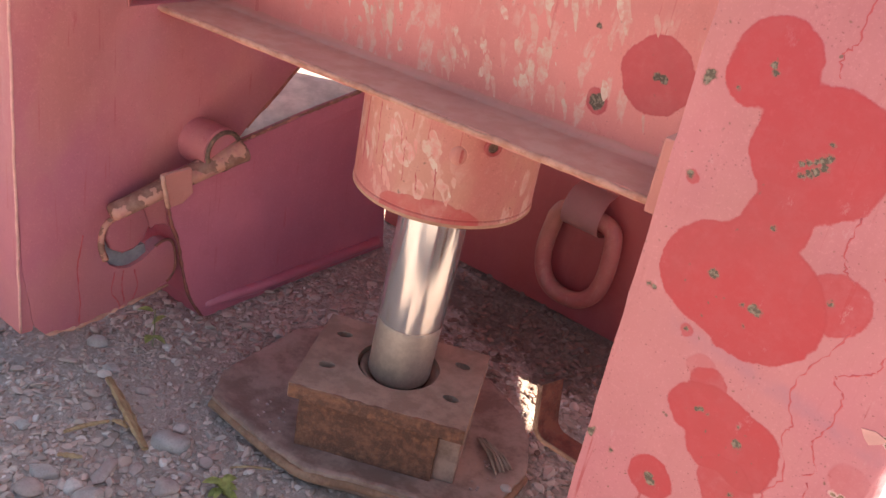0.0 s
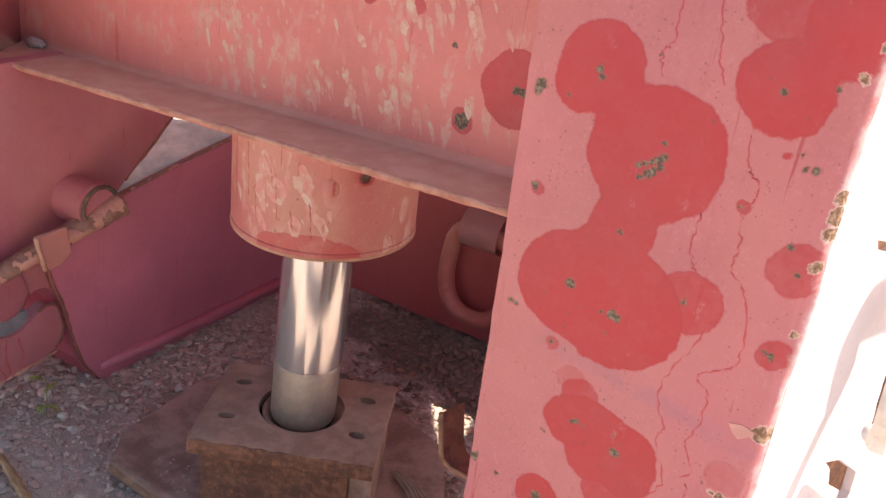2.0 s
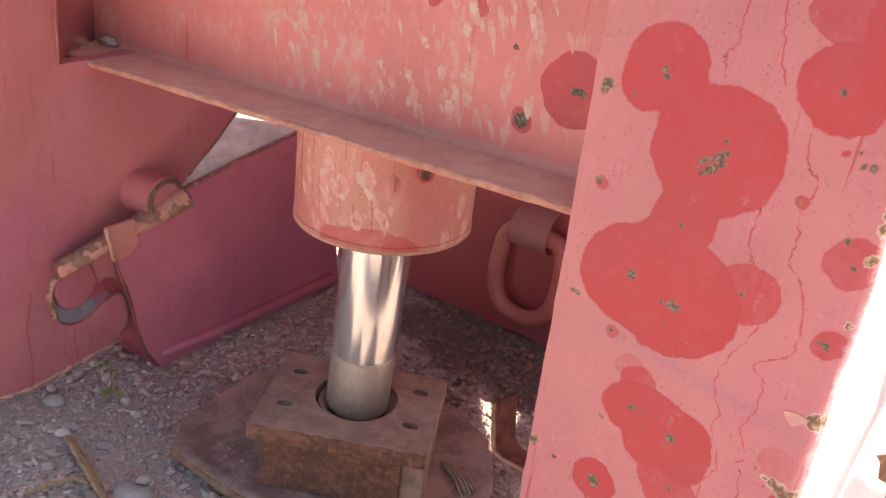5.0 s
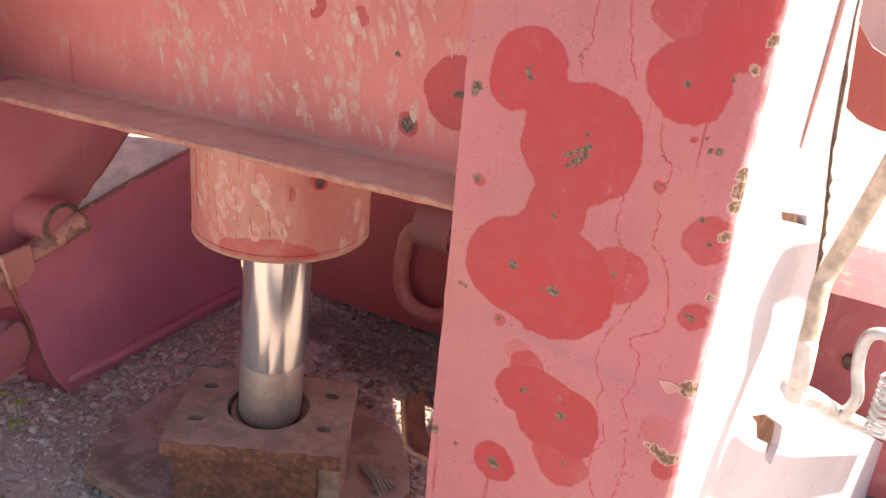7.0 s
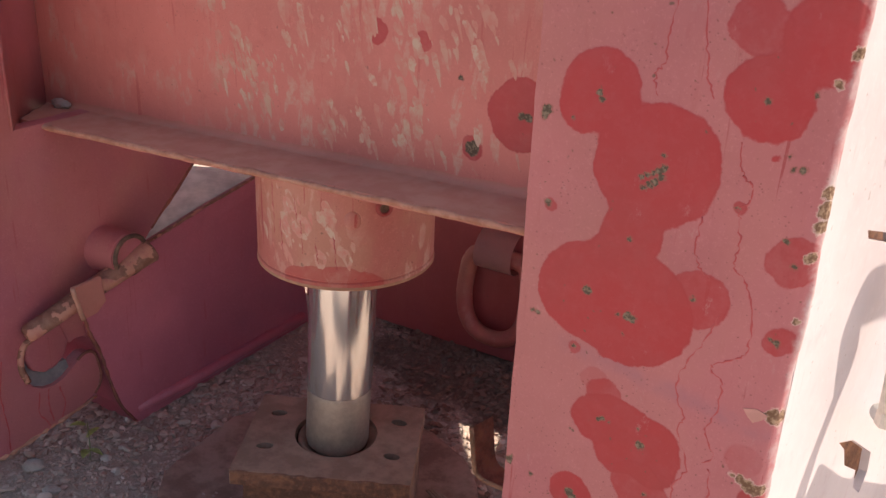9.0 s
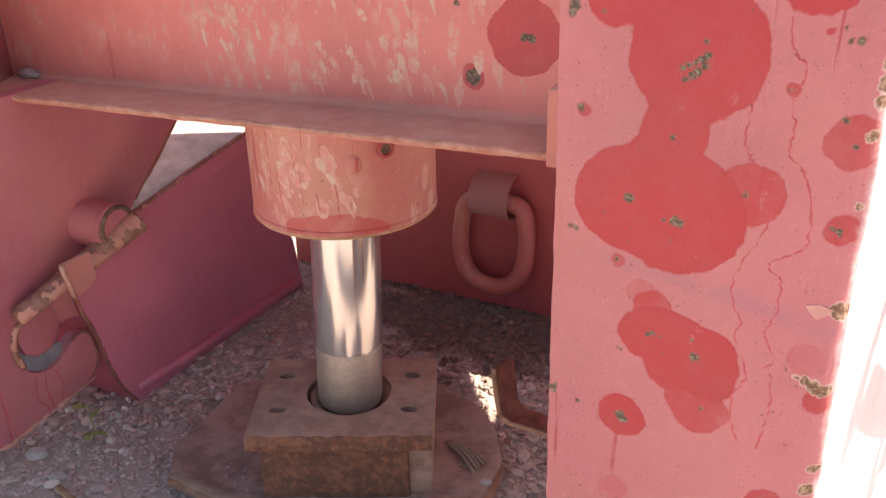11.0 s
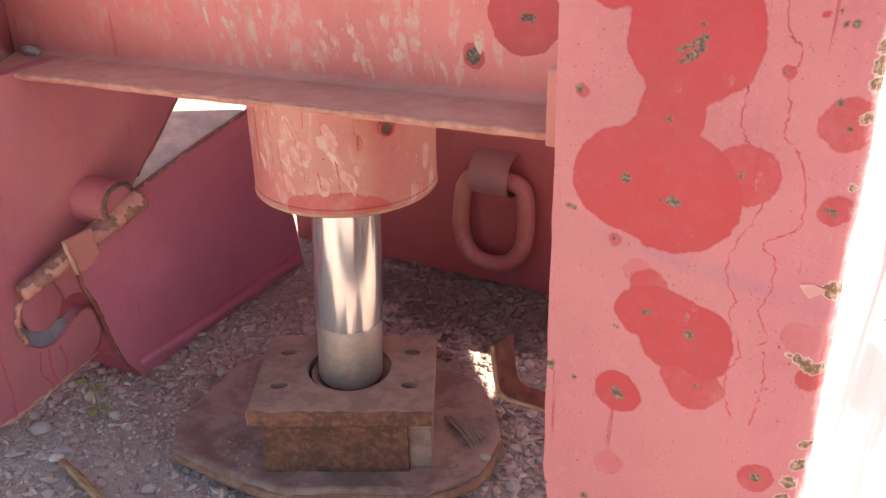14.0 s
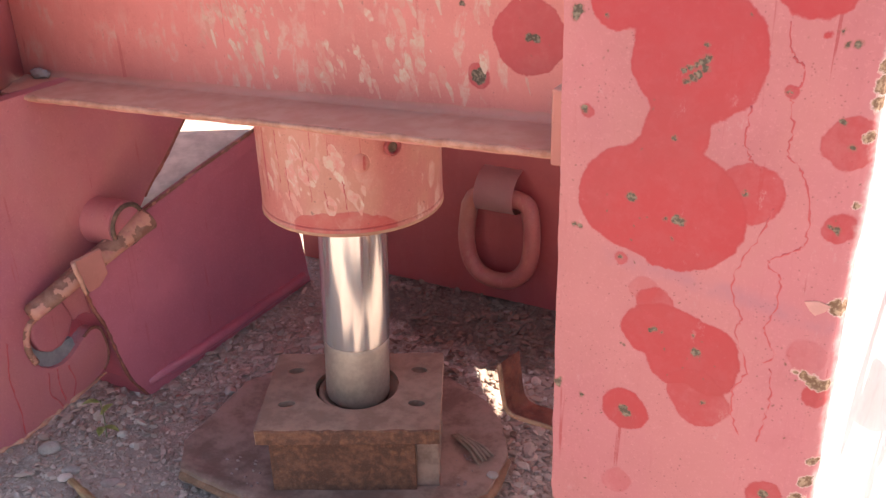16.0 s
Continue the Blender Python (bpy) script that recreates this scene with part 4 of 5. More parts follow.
def make_foot():
    f = thing("jack_foot", (-0.758, 1.127, 0.01), "rusty steel jack foot standing flat on gravel", "jack foot")
    outline = [(-0.150, -0.115), (0.150, -0.115), (0.150, 0.117), (-0.150, 0.117)]
    hc = (0.004, 0.014)
    holes = [round_hole(*hc, 0.072, 40)]
    for sx, sy in ((-1, -1), (1, -1), (1, 1), (-1, 1)):
        holes.append(slot_hole(sx * 0.109, 0.010 + sy * 0.051, 0.0148, 0.0092, random.uniform(-0.4, 0.4)))
    top = part("top_plate", sheet(ragged(outline, 0.02, 0.0005, 3), "z", 0.165, 0.028, 0, holes, FOOT), MAT_RUST_TOP, f, "brown rusted top plate with four holes")
    part("plate_edge", tube([FOOT @ Vector((-0.149 + 0.0149 * i, -0.1145, 0.1615)) for i in range(21)], [0.0035 + random.uniform(-.0008, .0008) for _ in range(21)], 8), MAT_RUST_ORANGE, top, "", True)
    part("front_face", sheet([(-0.1485, 0.138), (0.1485, 0.138), (0.1485, 0.1625), (-0.1485, 0.1625)], "y", -0.1175, 0.004, 0.001, (), FOOT), MAT_RUST_ORANGE, f, "orange rusted front of the top plate")
    part("body", block(-0.134, 0.108, -0.098, -0.080, 0.028, 0.1368, 0.003, FOOT), MAT_RUST_ORANGE, f, "orange rusted pedestal wall")
    part("body", block(-0.128, 0.128, 0.080, 0.098, 0.028, 0.140, 0.003, FOOT), MAT_RUST_ORANGE, f)
    part("body", block(-0.128, -0.110, -0.080, 0.080, 0.028, 0.140, 0.003, FOOT), MAT_RUST_ORANGE, f)
    part("socket_ring", lathe([(0.050, 0.130), (0.0715, 0.130), (0.0715, 0.155), (0.067, 0.157), (0.060, 0.146), (0.050, 0.142)], SOCKET.x + 0.003, SOCKET.y + 0.002, 48), MAT_RUST_TOP, f, "dark worn socket ring", True)
    # Dark plate added below the holes to stand for the shade in them.
    part("hole_backing", block(-0.1095, 0.1095, -0.0795, 0.0795, 0.106, 0.1345, 0.0, FOOT), MAT_RUST_DARK, f, "dark rusted plate added for the shade in the holes")
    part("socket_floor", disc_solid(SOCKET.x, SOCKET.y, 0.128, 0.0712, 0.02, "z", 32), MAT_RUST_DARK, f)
    base = [(-0.306, -0.046), (-0.165, -0.124), (-0.092, -0.156), (0.0, -0.153), (0.14, -0.157), (0.225, -0.105), (0.262, -0.01), (0.256, 0.075), (0.228, 0.153), (0.160, 0.229), (0.10, 0.266), (-0.19, 0.275), (-0.25, 0.222), (-0.293, 0.105), (-0.320, 0.030)]
    bm = bmesh.new()
    rings = []
    rim = ragged(base, 0.018, 0.0016, 9)
    for scale, z in ((0.30, 0.0300), (0.62, 0.0300), (0.80, 0.0310), (0.90, 0.0345), (0.965, 0.0385), (1.0, 0.0360), (1.006, 0.0280), (1.0, 0.0080), (0.96, 0.0030), (0.30, 0.0030)):
        row = []
        for x, y in rim:
            wave = 0.0045 * math.sin(x * 14 + 1.0) * max(0, scale - 0.75) * 4 * (1 if y < 0 else 0.4) + 0.0020 * noise.noise(Vector((x * 12, y * 12, 4.0)))
            row.append(bm.verts.new((x * scale, y * scale, z + (wave if z > 0.02 else 0.0))))
        rings.append(row)
    for a, b in zip(rings, rings[1:]):
        for k in range(len(rim)):
            bm.faces.new((a[k], a[(k + 1) % len(rim)], b[(k + 1) % len(rim)], b[k]))
    bm.faces.new(rings[0]), bm.faces.new(rings[-1][::-1])
    bmesh.ops.recalc_face_normals(bm, faces=bm.faces[:])
    bm.transform(FOOT)
    plate = auto_smooth(part("base_plate", bm, MAT_RUST_BASE, f, "brown rusted base plate with a bent rim"), 50)
    lip = [FOOT @ Vector((p.x, p.y + 0.0005, 0.0215 + 0.003 * math.sin(p.x * 14 + 1.0))) for p in smooth_line([(x, y, 0) for x, y in base[:7]], 6)]
    part("front_lip", tube(lip, [0.0085 + random.uniform(-0.001, 0.001) for _ in lip], 8), MAT_LIP, plate, "orange rusted lip of the plate", True)
    part("end_rib", block(0.1078, 0.146, -0.088, 0.085, 0.030, 0.1368, 0.002, FOOT), MAT_RUST_BASE, f, "dusty upright end rib set back under the top plate")
    return f


make_foot()
tw = thing("twig_bundle", FOOT @ Vector((0.205, 0.0, 0.036)), "dry grey twigs lying on the foot plate", "twigs")
for k in range(5):
    a = FOOT @ Vector((0.165 + 0.006 * k, 0.045 - 0.003 * k, 0.036 + 0.003 * (k % 3)))
    b = FOOT @ Vector((0.213 + 0.006 * k, -0.040 + 0.006 * k, 0.036 + 0.003 * (k % 2)))
    part("twig", tube(smooth_line([a, (a + b) / 2 + Vector((0.004, 0.002, 0.002)), b], 4), [0.0026] * 8 + [0.0015], 7), MAT_STRAW, tw, "", True)
bm = bmesh.new()
bmesh.ops.create_icosphere(bm, subdivisions=2, radius=0.011)
bm.transform(Matrix.Translation(FOOT @ Vector((0.235, -0.068, 0.036))) @ Matrix.Diagonal((1, 0.8, 0.5, 1)))
tagged(part("pebble", bm, MAT_STONE, smooth=True), "small grey pebble lying on the foot plate", "stone")
for k in range(26):
    bm = bmesh.new()
    bmesh.ops.create_icosphere(bm, subdivisions=1, radius=random.uniform(0.0014, 0.0034))
    bm.transform(Matrix.Translation(FOOT @ Vector((random.choice((random.uniform(-0.235, -0.165), random.uniform(0.17, 0.225))), random.uniform(-0.09, -0.01), 0.0325))) @ Matrix.Diagonal((1.3, 0.9, 0.6, 1)))
    tagged(part("pebble", bm, MAT_STONE_WARM, smooth=True), "tiny pebble on the foot plate", "stone", "grit on the foot plate")

# ---- column on the near side ----
PLATE_TURN = Matrix.Translation((0, 0.770, 0)) @ Matrix.Rotation(-radians(12.0), 4, "Z") @ Matrix.Translation((0, -0.770, 0))


CORNER = 0.019


def make_column():
    c = thing("steel_column", (-0.125, 0.9, 0.3), "faded pink box column with bright red paint touch-ups", "steel column")
    front = ragged([(-0.252, 1.13), (-0.252, 0.42), (-0.245, 0.37), (-0.236, 0.30), (-0.228, 0.0), (-0.0165, 0.0), (-0.0165, 1.13)], 0.02, 0.0009, 2)
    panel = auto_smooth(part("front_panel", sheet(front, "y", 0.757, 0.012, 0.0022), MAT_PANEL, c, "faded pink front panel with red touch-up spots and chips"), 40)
    side = [(0.0050, 1.13), (0.0050, 0.0), (1.22, 0.0), (1.15, 0.045), (0.95, 0.165), (0.52, 0.418), (0.31, 0.540), (0.288, 0.60), (0.268, 0.715), (0.244, 0.786), (0.205, 0.868), (0.17, 1.0), (0.16, 1.13)]
    slot = [(0.108, 0.830), (0.186, 0.806), (0.194, 0.793), (0.116, 0.819)]
    hole = [(0.177, 0.575), (0.225, 0.556), (0.306, 0.501), (0.312, 0.470), (0.300, 0.447), (0.270, 0.470), (0.262, 0.498), (0.215, 0.528), (0.20, 0.556)]
    rng = random.Random(12)
    bm = sheet([(0.770 + a, z) for a, z in side], "x", 0.0, 0.010, 0, [[(0.770 + a, z) for a, z in ring] for ring in (slot, hole)], PLATE_TURN)
    part("side_plate", bm, MAT_SIDE, c, "pale pink side plate, lightened for sun glare, with a slot and a rust hole")
    # Raised pinkish line in place of the darker shade of a groove.
    groove = [PLATE_TURN @ Vector((0.0012, 0.770 + a, z)) for a, z in ((0.131, 1.10), (0.127, 1.02), (0.121, 0.955), (0.114, 0.89))]
    part("groove_line", tube(groove, [0.0032, 0.0030, 0.0024, 0.0008], 8), MAT_CHALK, c, "thin pinkish line standing for a shaded groove", True)
    # Dark tube drawn for the plate edge in shade and the gap behind.
    rim = smooth_line([PLATE_TURN @ Vector((-0.0015, 0.7745 + a, z)) for a, z in ((0.160, 1.13), (0.170, 1.0), (0.187, 0.93), (0.205, 0.868), (0.226, 0.825), (0.244, 0.786), (0.258, 0.75), (0.268, 0.715), (0.280, 0.655), (0.288, 0.60), (0.300, 0.56))], 4)
    part("plate_edge", tube(rim, [0.0042 + rng.uniform(-0.0018, 0.0014) for _ in rim], 8), MAT_RUST_DARK, c, "dark rim added for the shaded edge of the side plate", True)
    part("inner_web", sheet([(0.80, 0.30), (1.50, 0.10), (1.38, 0.33), (1.095, 0.53), (1.085, 0.70), (1.068, 0.79), (1.0, 0.87), (0.80, 0.90)], "x", -0.035, 0.008, 0.001, (), PLATE_TURN), MAT_RUST_ORANGE, c, "orange rusted inner web")
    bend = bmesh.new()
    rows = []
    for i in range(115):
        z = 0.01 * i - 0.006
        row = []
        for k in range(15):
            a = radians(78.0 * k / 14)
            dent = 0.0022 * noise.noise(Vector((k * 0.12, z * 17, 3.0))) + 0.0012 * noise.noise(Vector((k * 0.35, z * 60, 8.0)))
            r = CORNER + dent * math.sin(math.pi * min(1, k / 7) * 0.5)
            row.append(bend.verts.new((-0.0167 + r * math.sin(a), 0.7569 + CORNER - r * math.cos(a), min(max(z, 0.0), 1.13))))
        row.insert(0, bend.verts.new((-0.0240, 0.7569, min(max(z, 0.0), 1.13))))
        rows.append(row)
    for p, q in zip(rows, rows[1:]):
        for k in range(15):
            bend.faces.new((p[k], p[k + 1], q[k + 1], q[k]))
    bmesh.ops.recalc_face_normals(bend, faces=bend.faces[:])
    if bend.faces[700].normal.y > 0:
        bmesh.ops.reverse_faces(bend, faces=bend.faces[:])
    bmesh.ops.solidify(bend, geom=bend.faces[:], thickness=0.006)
    auto_smooth(part("bent_corner", bend, MAT_PANEL, c, "chipped bent corner of the panel, paled for sun glare"), 40)
    flake = [(-0.031, 0.690), (-0.020, 0.693), (-0.010, 0.690), (-0.014, 0.684), (-0.021, 0.679), (-0.026, 0.683)]
    part("paint_flake", sheet(flake, "y", 0.7563, 0.0006, 0), MAT_CHALK, panel, "pale pink flake of paint")
    runs = [[(-0.138, 1.06), (-0.136, 1.03), (-0.140, 1.001), (-0.141, 0.974), (-0.147, 0.961), (-0.144, 0.944)], [(-0.116, 1.05), (-0.112, 1.007), (-0.106, 0.976), (-0.103, 0.962), (-0.098, 0.949)],
            [(-0.071, 0.919), (-0.067, 0.899), (-0.063, 0.891), (-0.057, 0.887), (-0.056, 0.873), (-0.063, 0.867), (-0.062, 0.858), (-0.059, 0.835), (-0.060, 0.816), (-0.049, 0.805), (-0.039, 0.782), (-0.036, 0.752), (-0.041, 0.736), (-0.060, 0.724), (-0.063, 0.717), (-0.053, 0.707), (-0.053, 0.675), (-0.060, 0.655), (-0.049, 0.634), (-0.056, 0.622)],
            [(-0.092, 0.851), (-0.093, 0.826), (-0.089, 0.809), (-0.078, 0.800)], [(-0.050, 0.618), (-0.047, 0.595), (-0.049, 0.568), (-0.052, 0.54)],
            [(-0.066, 0.768), (-0.070, 0.748), (-0.084, 0.718), (-0.091, 0.692), (-0.086, 0.675), (-0.079, 0.662), (-0.084, 0.648), (-0.070, 0.612), (-0.079, 0.590), (-0.079, 0.566), (-0.070, 0.541)]]
    for run in runs:
        line = [(p.x + rng.uniform(-.0016, .0016), 0.7576, p.z + rng.uniform(-.0010, .0010)) for p in smooth_line([(x, 0, z) for x, z in run], 7)]
        part("paint_run", tube(line, [rng.choice((0.0007, 0.0009, 0.0010, 0.0012)) for _ in line], 6, squash=1.0), MAT_CRACK, panel, "thin red run of paint", True)
    return c


make_column()


def make_strap():
    s = thing("bracket", (-0.42, 1.1, 0.23), "bent rusty steel strap bracket on the column", "bracket")
    line = [(-0.466, 1.087, 0.320), (-0.459, 1.090, 0.254), (-0.454, 1.092, 0.238), (-0.445, 1.094, 0.230), (-0.42, 1.094, 0.228), (-0.225, 1.094, 0.224)]
    bm = bmesh.new()
    rows = []
    for i, (x, y, z) in enumerate(smooth_line(line, 5)):
        rows.append([bm.verts.new((x, y, z)), bm.verts.new((x + 0.013, y + 0.044, z + (0.002 if i < 4 else 0.0)))])
    for a, b in zip(rows, rows[1:]):
        bm.faces.new((a[0], a[1], b[1], b[0]))
    bmesh.ops.solidify(bm, geom=bm.faces[:], thickness=0.0055)
    bmesh.ops.recalc_face_normals(bm, faces=bm.faces[:])
    strap = auto_smooth(part("strap", bm, MAT_RED_RUST, s, "bent rusty flat strap"), 40)
    # Lighter ochre strip stands for light catching the front edge.
    part("strap_edge", tube(smooth_line(line, 5), 0.0036, 8), MAT_LIP, strap, "ochre rust edge of the strap, lightened as if lit", True)
    part("arm", block(-0.245, -0.15, 0.965, 1.12, 0.205, 0.228, 0.002), MAT_STRAP, s)


make_strap()

# ---- machine side on the far left: plate, latch, box ----
PX = -1.272


def make_plate():
    p = thing("side_frame", (PX - 0.02, 1.0, 0.05), "faded rose painted steel side frame with a hooked notch", "machine frame")
    outline = [(0.742, 1.22), (0.744, 0.42), (0.751, 0.226), (0.768, 0.114), (0.788, 0.090), (0.845, 0.081), (0.940, 0.087), (1.015, 0.101), (1.042, 0.112), (1.056, 0.128), (1.061, 0.150),
               (1.059, 0.170), (1.054, 0.192), (1.044, 0.203), (1.030, 0.205), (1.014, 0.198), (0.997, 0.187), (0.980, 0.177), (0.958, 0.172), (0.935, 0.176), (0.916, 0.190), (0.903, 0.212), (0.897, 0.240),
               (0.900, 0.264), (0.915, 0.280), (0.945, 0.292), (0.985, 0.285), (1.000, 0.240), (1.012, 0.246), (1.030, 0.243), (1.045, 0.232), (1.100, 0.245), (1.157, 0.345), (1.217, 0.402), (1.348, 0.512), (1.492, 0.640), (1.480, 0.661), (0.942, 0.661), (0.942, 1.22)]
    plate = auto_smooth(part("plate", sheet(ragged(outline, 0.02, 0.0012, 6), "x", PX, 0.030, 0.002), MAT_PLATE, p, "rose painted plate with a hooked notch"), 40)
    back = bmesh.new()
    turn = [(PX - 0.0004, 0.930), (PX - 0.0006, 0.942), (PX - 0.006, 0.953), (-1.338, 1.010), (-1.412, 1.126)]
    rows = [[back.verts.new((p.x, p.y, z)) for p in smooth_line([(x, y, 0) for x, y in turn], 5)] for z in (0.630, 0.80, 1.0, 1.22)]
    for a, b in zip(rows, rows[1:]):
        for k in range(len(a) - 1):
            back.faces.new((a[k], a[k + 1], b[k + 1], b[k]))
    bmesh.ops.recalc_face_normals(back, faces=back.faces[:])
    if back.faces[0].normal.x < 0:
        bmesh.ops.reverse_faces(back, faces=back.faces[:])
    bmesh.ops.solidify(back, geom=back.faces[:], thickness=0.010)
    part("set_back_plate", back, MAT_PLATE, p, "rose plate bent back towards the beam", True)
    face = part("front_face", block(-1.75, PX - 0.002, 0.744, 0.768, 0.105, 1.22, 0.003), MAT_PLATE, p, "chalky rose front face")
    part("edge_trim", tube([(PX - 0.001 + random.uniform(-.001, .001), 0.744 + random.uniform(-.001, .001), 0.11 + 0.03 * i) for i in range(37)], 0.0025, 8), MAT_CHALK, face, "chalky worn corner", True)
    low = [(PX - 0.002 + random.uniform(-.001, .001), 0.79 + 0.0086 * k, 0.089 - 0.008 * min(1, k / 6) + 0.021 * max(0, (k - 8) / 22)) for k in range(31)]
    part("bottom_edge", tube(low, [0.0035 + random.uniform(-.0012, .0022) for _ in low], 8), MAT_EDGE, plate, "rusty bottom edge", True)
    part("notch_lining", sheet([(0.900, 0.245), (0.905, 0.208), (0.920, 0.186), (0.945, 0.172), (0.975, 0.172), (1.000, 0.187), (0.996, 0.206), (0.975, 0.208), (0.950, 0.204), (0.928, 0.212), (0.914, 0.245)], "x", PX - 0.010, 0.05, 0.001), MAT_ZINC, plate, "bare grey worn notch lining")
    tongue = sheet([(0.910, 0.280), (0.907, 0.250), (0.917, 0.222), (0.940, 0.208), (0.965, 0.210), (0.985, 0.224), (0.998, 0.250), (0.985, 0.290), (0.94, 0.298)], "x", PX + 0.004, 0.06, 0.006)
    part("locking_tongue", tongue, MAT_PLATE, p, "rose painted locking tongue", True)
    rim = smooth_line([(PX + 0.002, y, z) for y, z in ((0.932, 0.288), (0.908, 0.278), (0.898, 0.258), (0.897, 0.232), (0.906, 0.205))], 5)
    part("notch_edge", tube(rim, 0.006, 8), MAT_BAR, plate, "rusty worn notch edge", True)
    lobe = smooth_line([(PX - 0.001, y, z) for y, z in ((1.014, 0.199), (1.030, 0.206), (1.045, 0.204), (1.055, 0.192), (1.060, 0.170), (1.062, 0.150), (1.057, 0.127), (1.043, 0.112))], 5)
    part("lobe_edge", tube(lobe, 0.0032, 8), MAT_RED_RUST, plate, "dark worn lobe edge", True)
    for run in (((0.863, 0.267), (0.853, 0.22), (0.851, 0.191), (0.856, 0.13), (0.853, 0.086)), ((0.926, 0.172), (0.920, 0.131), (0.932, 0.11), (0.939, 0.092)), ((0.968, 0.164), (0.976, 0.128), (0.966, 0.100)), ((0.945, 0.17), (0.942, 0.14), (0.948, 0.10))):
        line = [(PX + 0.0003, q.y + random.uniform(-.001, .001), q.z) for q in smooth_line([(0, y, z) for y, z in run], 5)]
        part("paint_run", tube(line, [random.uniform(0.0006, 0.0018) for _ in line], 6), MAT_CRACK, plate, "thin dark red paint run", True)
    diag = [(PX - 0.002 + random.uniform(-.001, .001), 1.217 + 0.0150 * i, 0.402 + 0.0127 * i + 0.0012 * math.sin(i)) for i in range(18)]
    part("sloping_edge", tube(diag, [0.004 + random.uniform(-.001, .001) for _ in diag], 8), MAT_RED_RUST, plate, "dark worn sloping edge", True)
    tb = tube([(PX - 0.02, 1.095, 0.402), (-1.212, 1.103, 0.402), (-1.208, 1.103, 0.402)], [0.043, 0.042, 0.038], 28)
    auto_smooth(part("pivot_tube", tb, MAT_PLATE, p, "rose painted pivot tube"), 40)
    return p


make_plate()


def make_latch():
    l = thing("latch_bar", (-1.22, 1.03, 0.34), "brown latch bar with flaking pink paint", "latch")
    line = smooth_line([(-1.250, 0.900, 0.309), (-1.242, 0.935, 0.321), (-1.232, 0.985, 0.340), (-1.222, 1.045, 0.361), (-1.212, 1.095, 0.379), (-1.203, 1.132, 0.393), (-1.200, 1.150, 0.399)], 6)
    rad = [0.0175 + 0.0085 * (i / len(line)) ** 1.5 for i in range(len(line))]
    rad[0], rad[-2], rad[-1] = 0.012, 0.023, 0.013
    part("bar", tube(line, rad, 16, squash=0.85), MAT_BAR, l, "flaking brown and pink round bar", True)
    clamp = part("clamp_plate", sheet(ragged([(0.980, 0.320), (1.012, 0.322), (1.034, 0.338), (1.028, 0.388), (0.966, 0.388)], 0.02, 0.001, 3), "x", -1.197, 0.008, 0.002), MAT_FLANGE, l, "small square pink clamp plate")
    part("clamp_edge", tube([(-1.198, 0.982 - 0.0038 * k - 0.001 * (k % 2), 0.321 + 0.0165 * k) for k in range(5)], 0.0042, 8), MAT_EDGE, clamp, "", True)
    ring = [(-1.207, 1.106 + 0.037 * math.cos(a), 0.400 + 0.037 * math.sin(a)) for a in (2 * math.pi * k / 28 for k in range(28))]
    part("collar", tube(ring, 0.0045, 8, True), MAT_RUST_DARK, l, "flaked rusty collar", True)


make_latch()


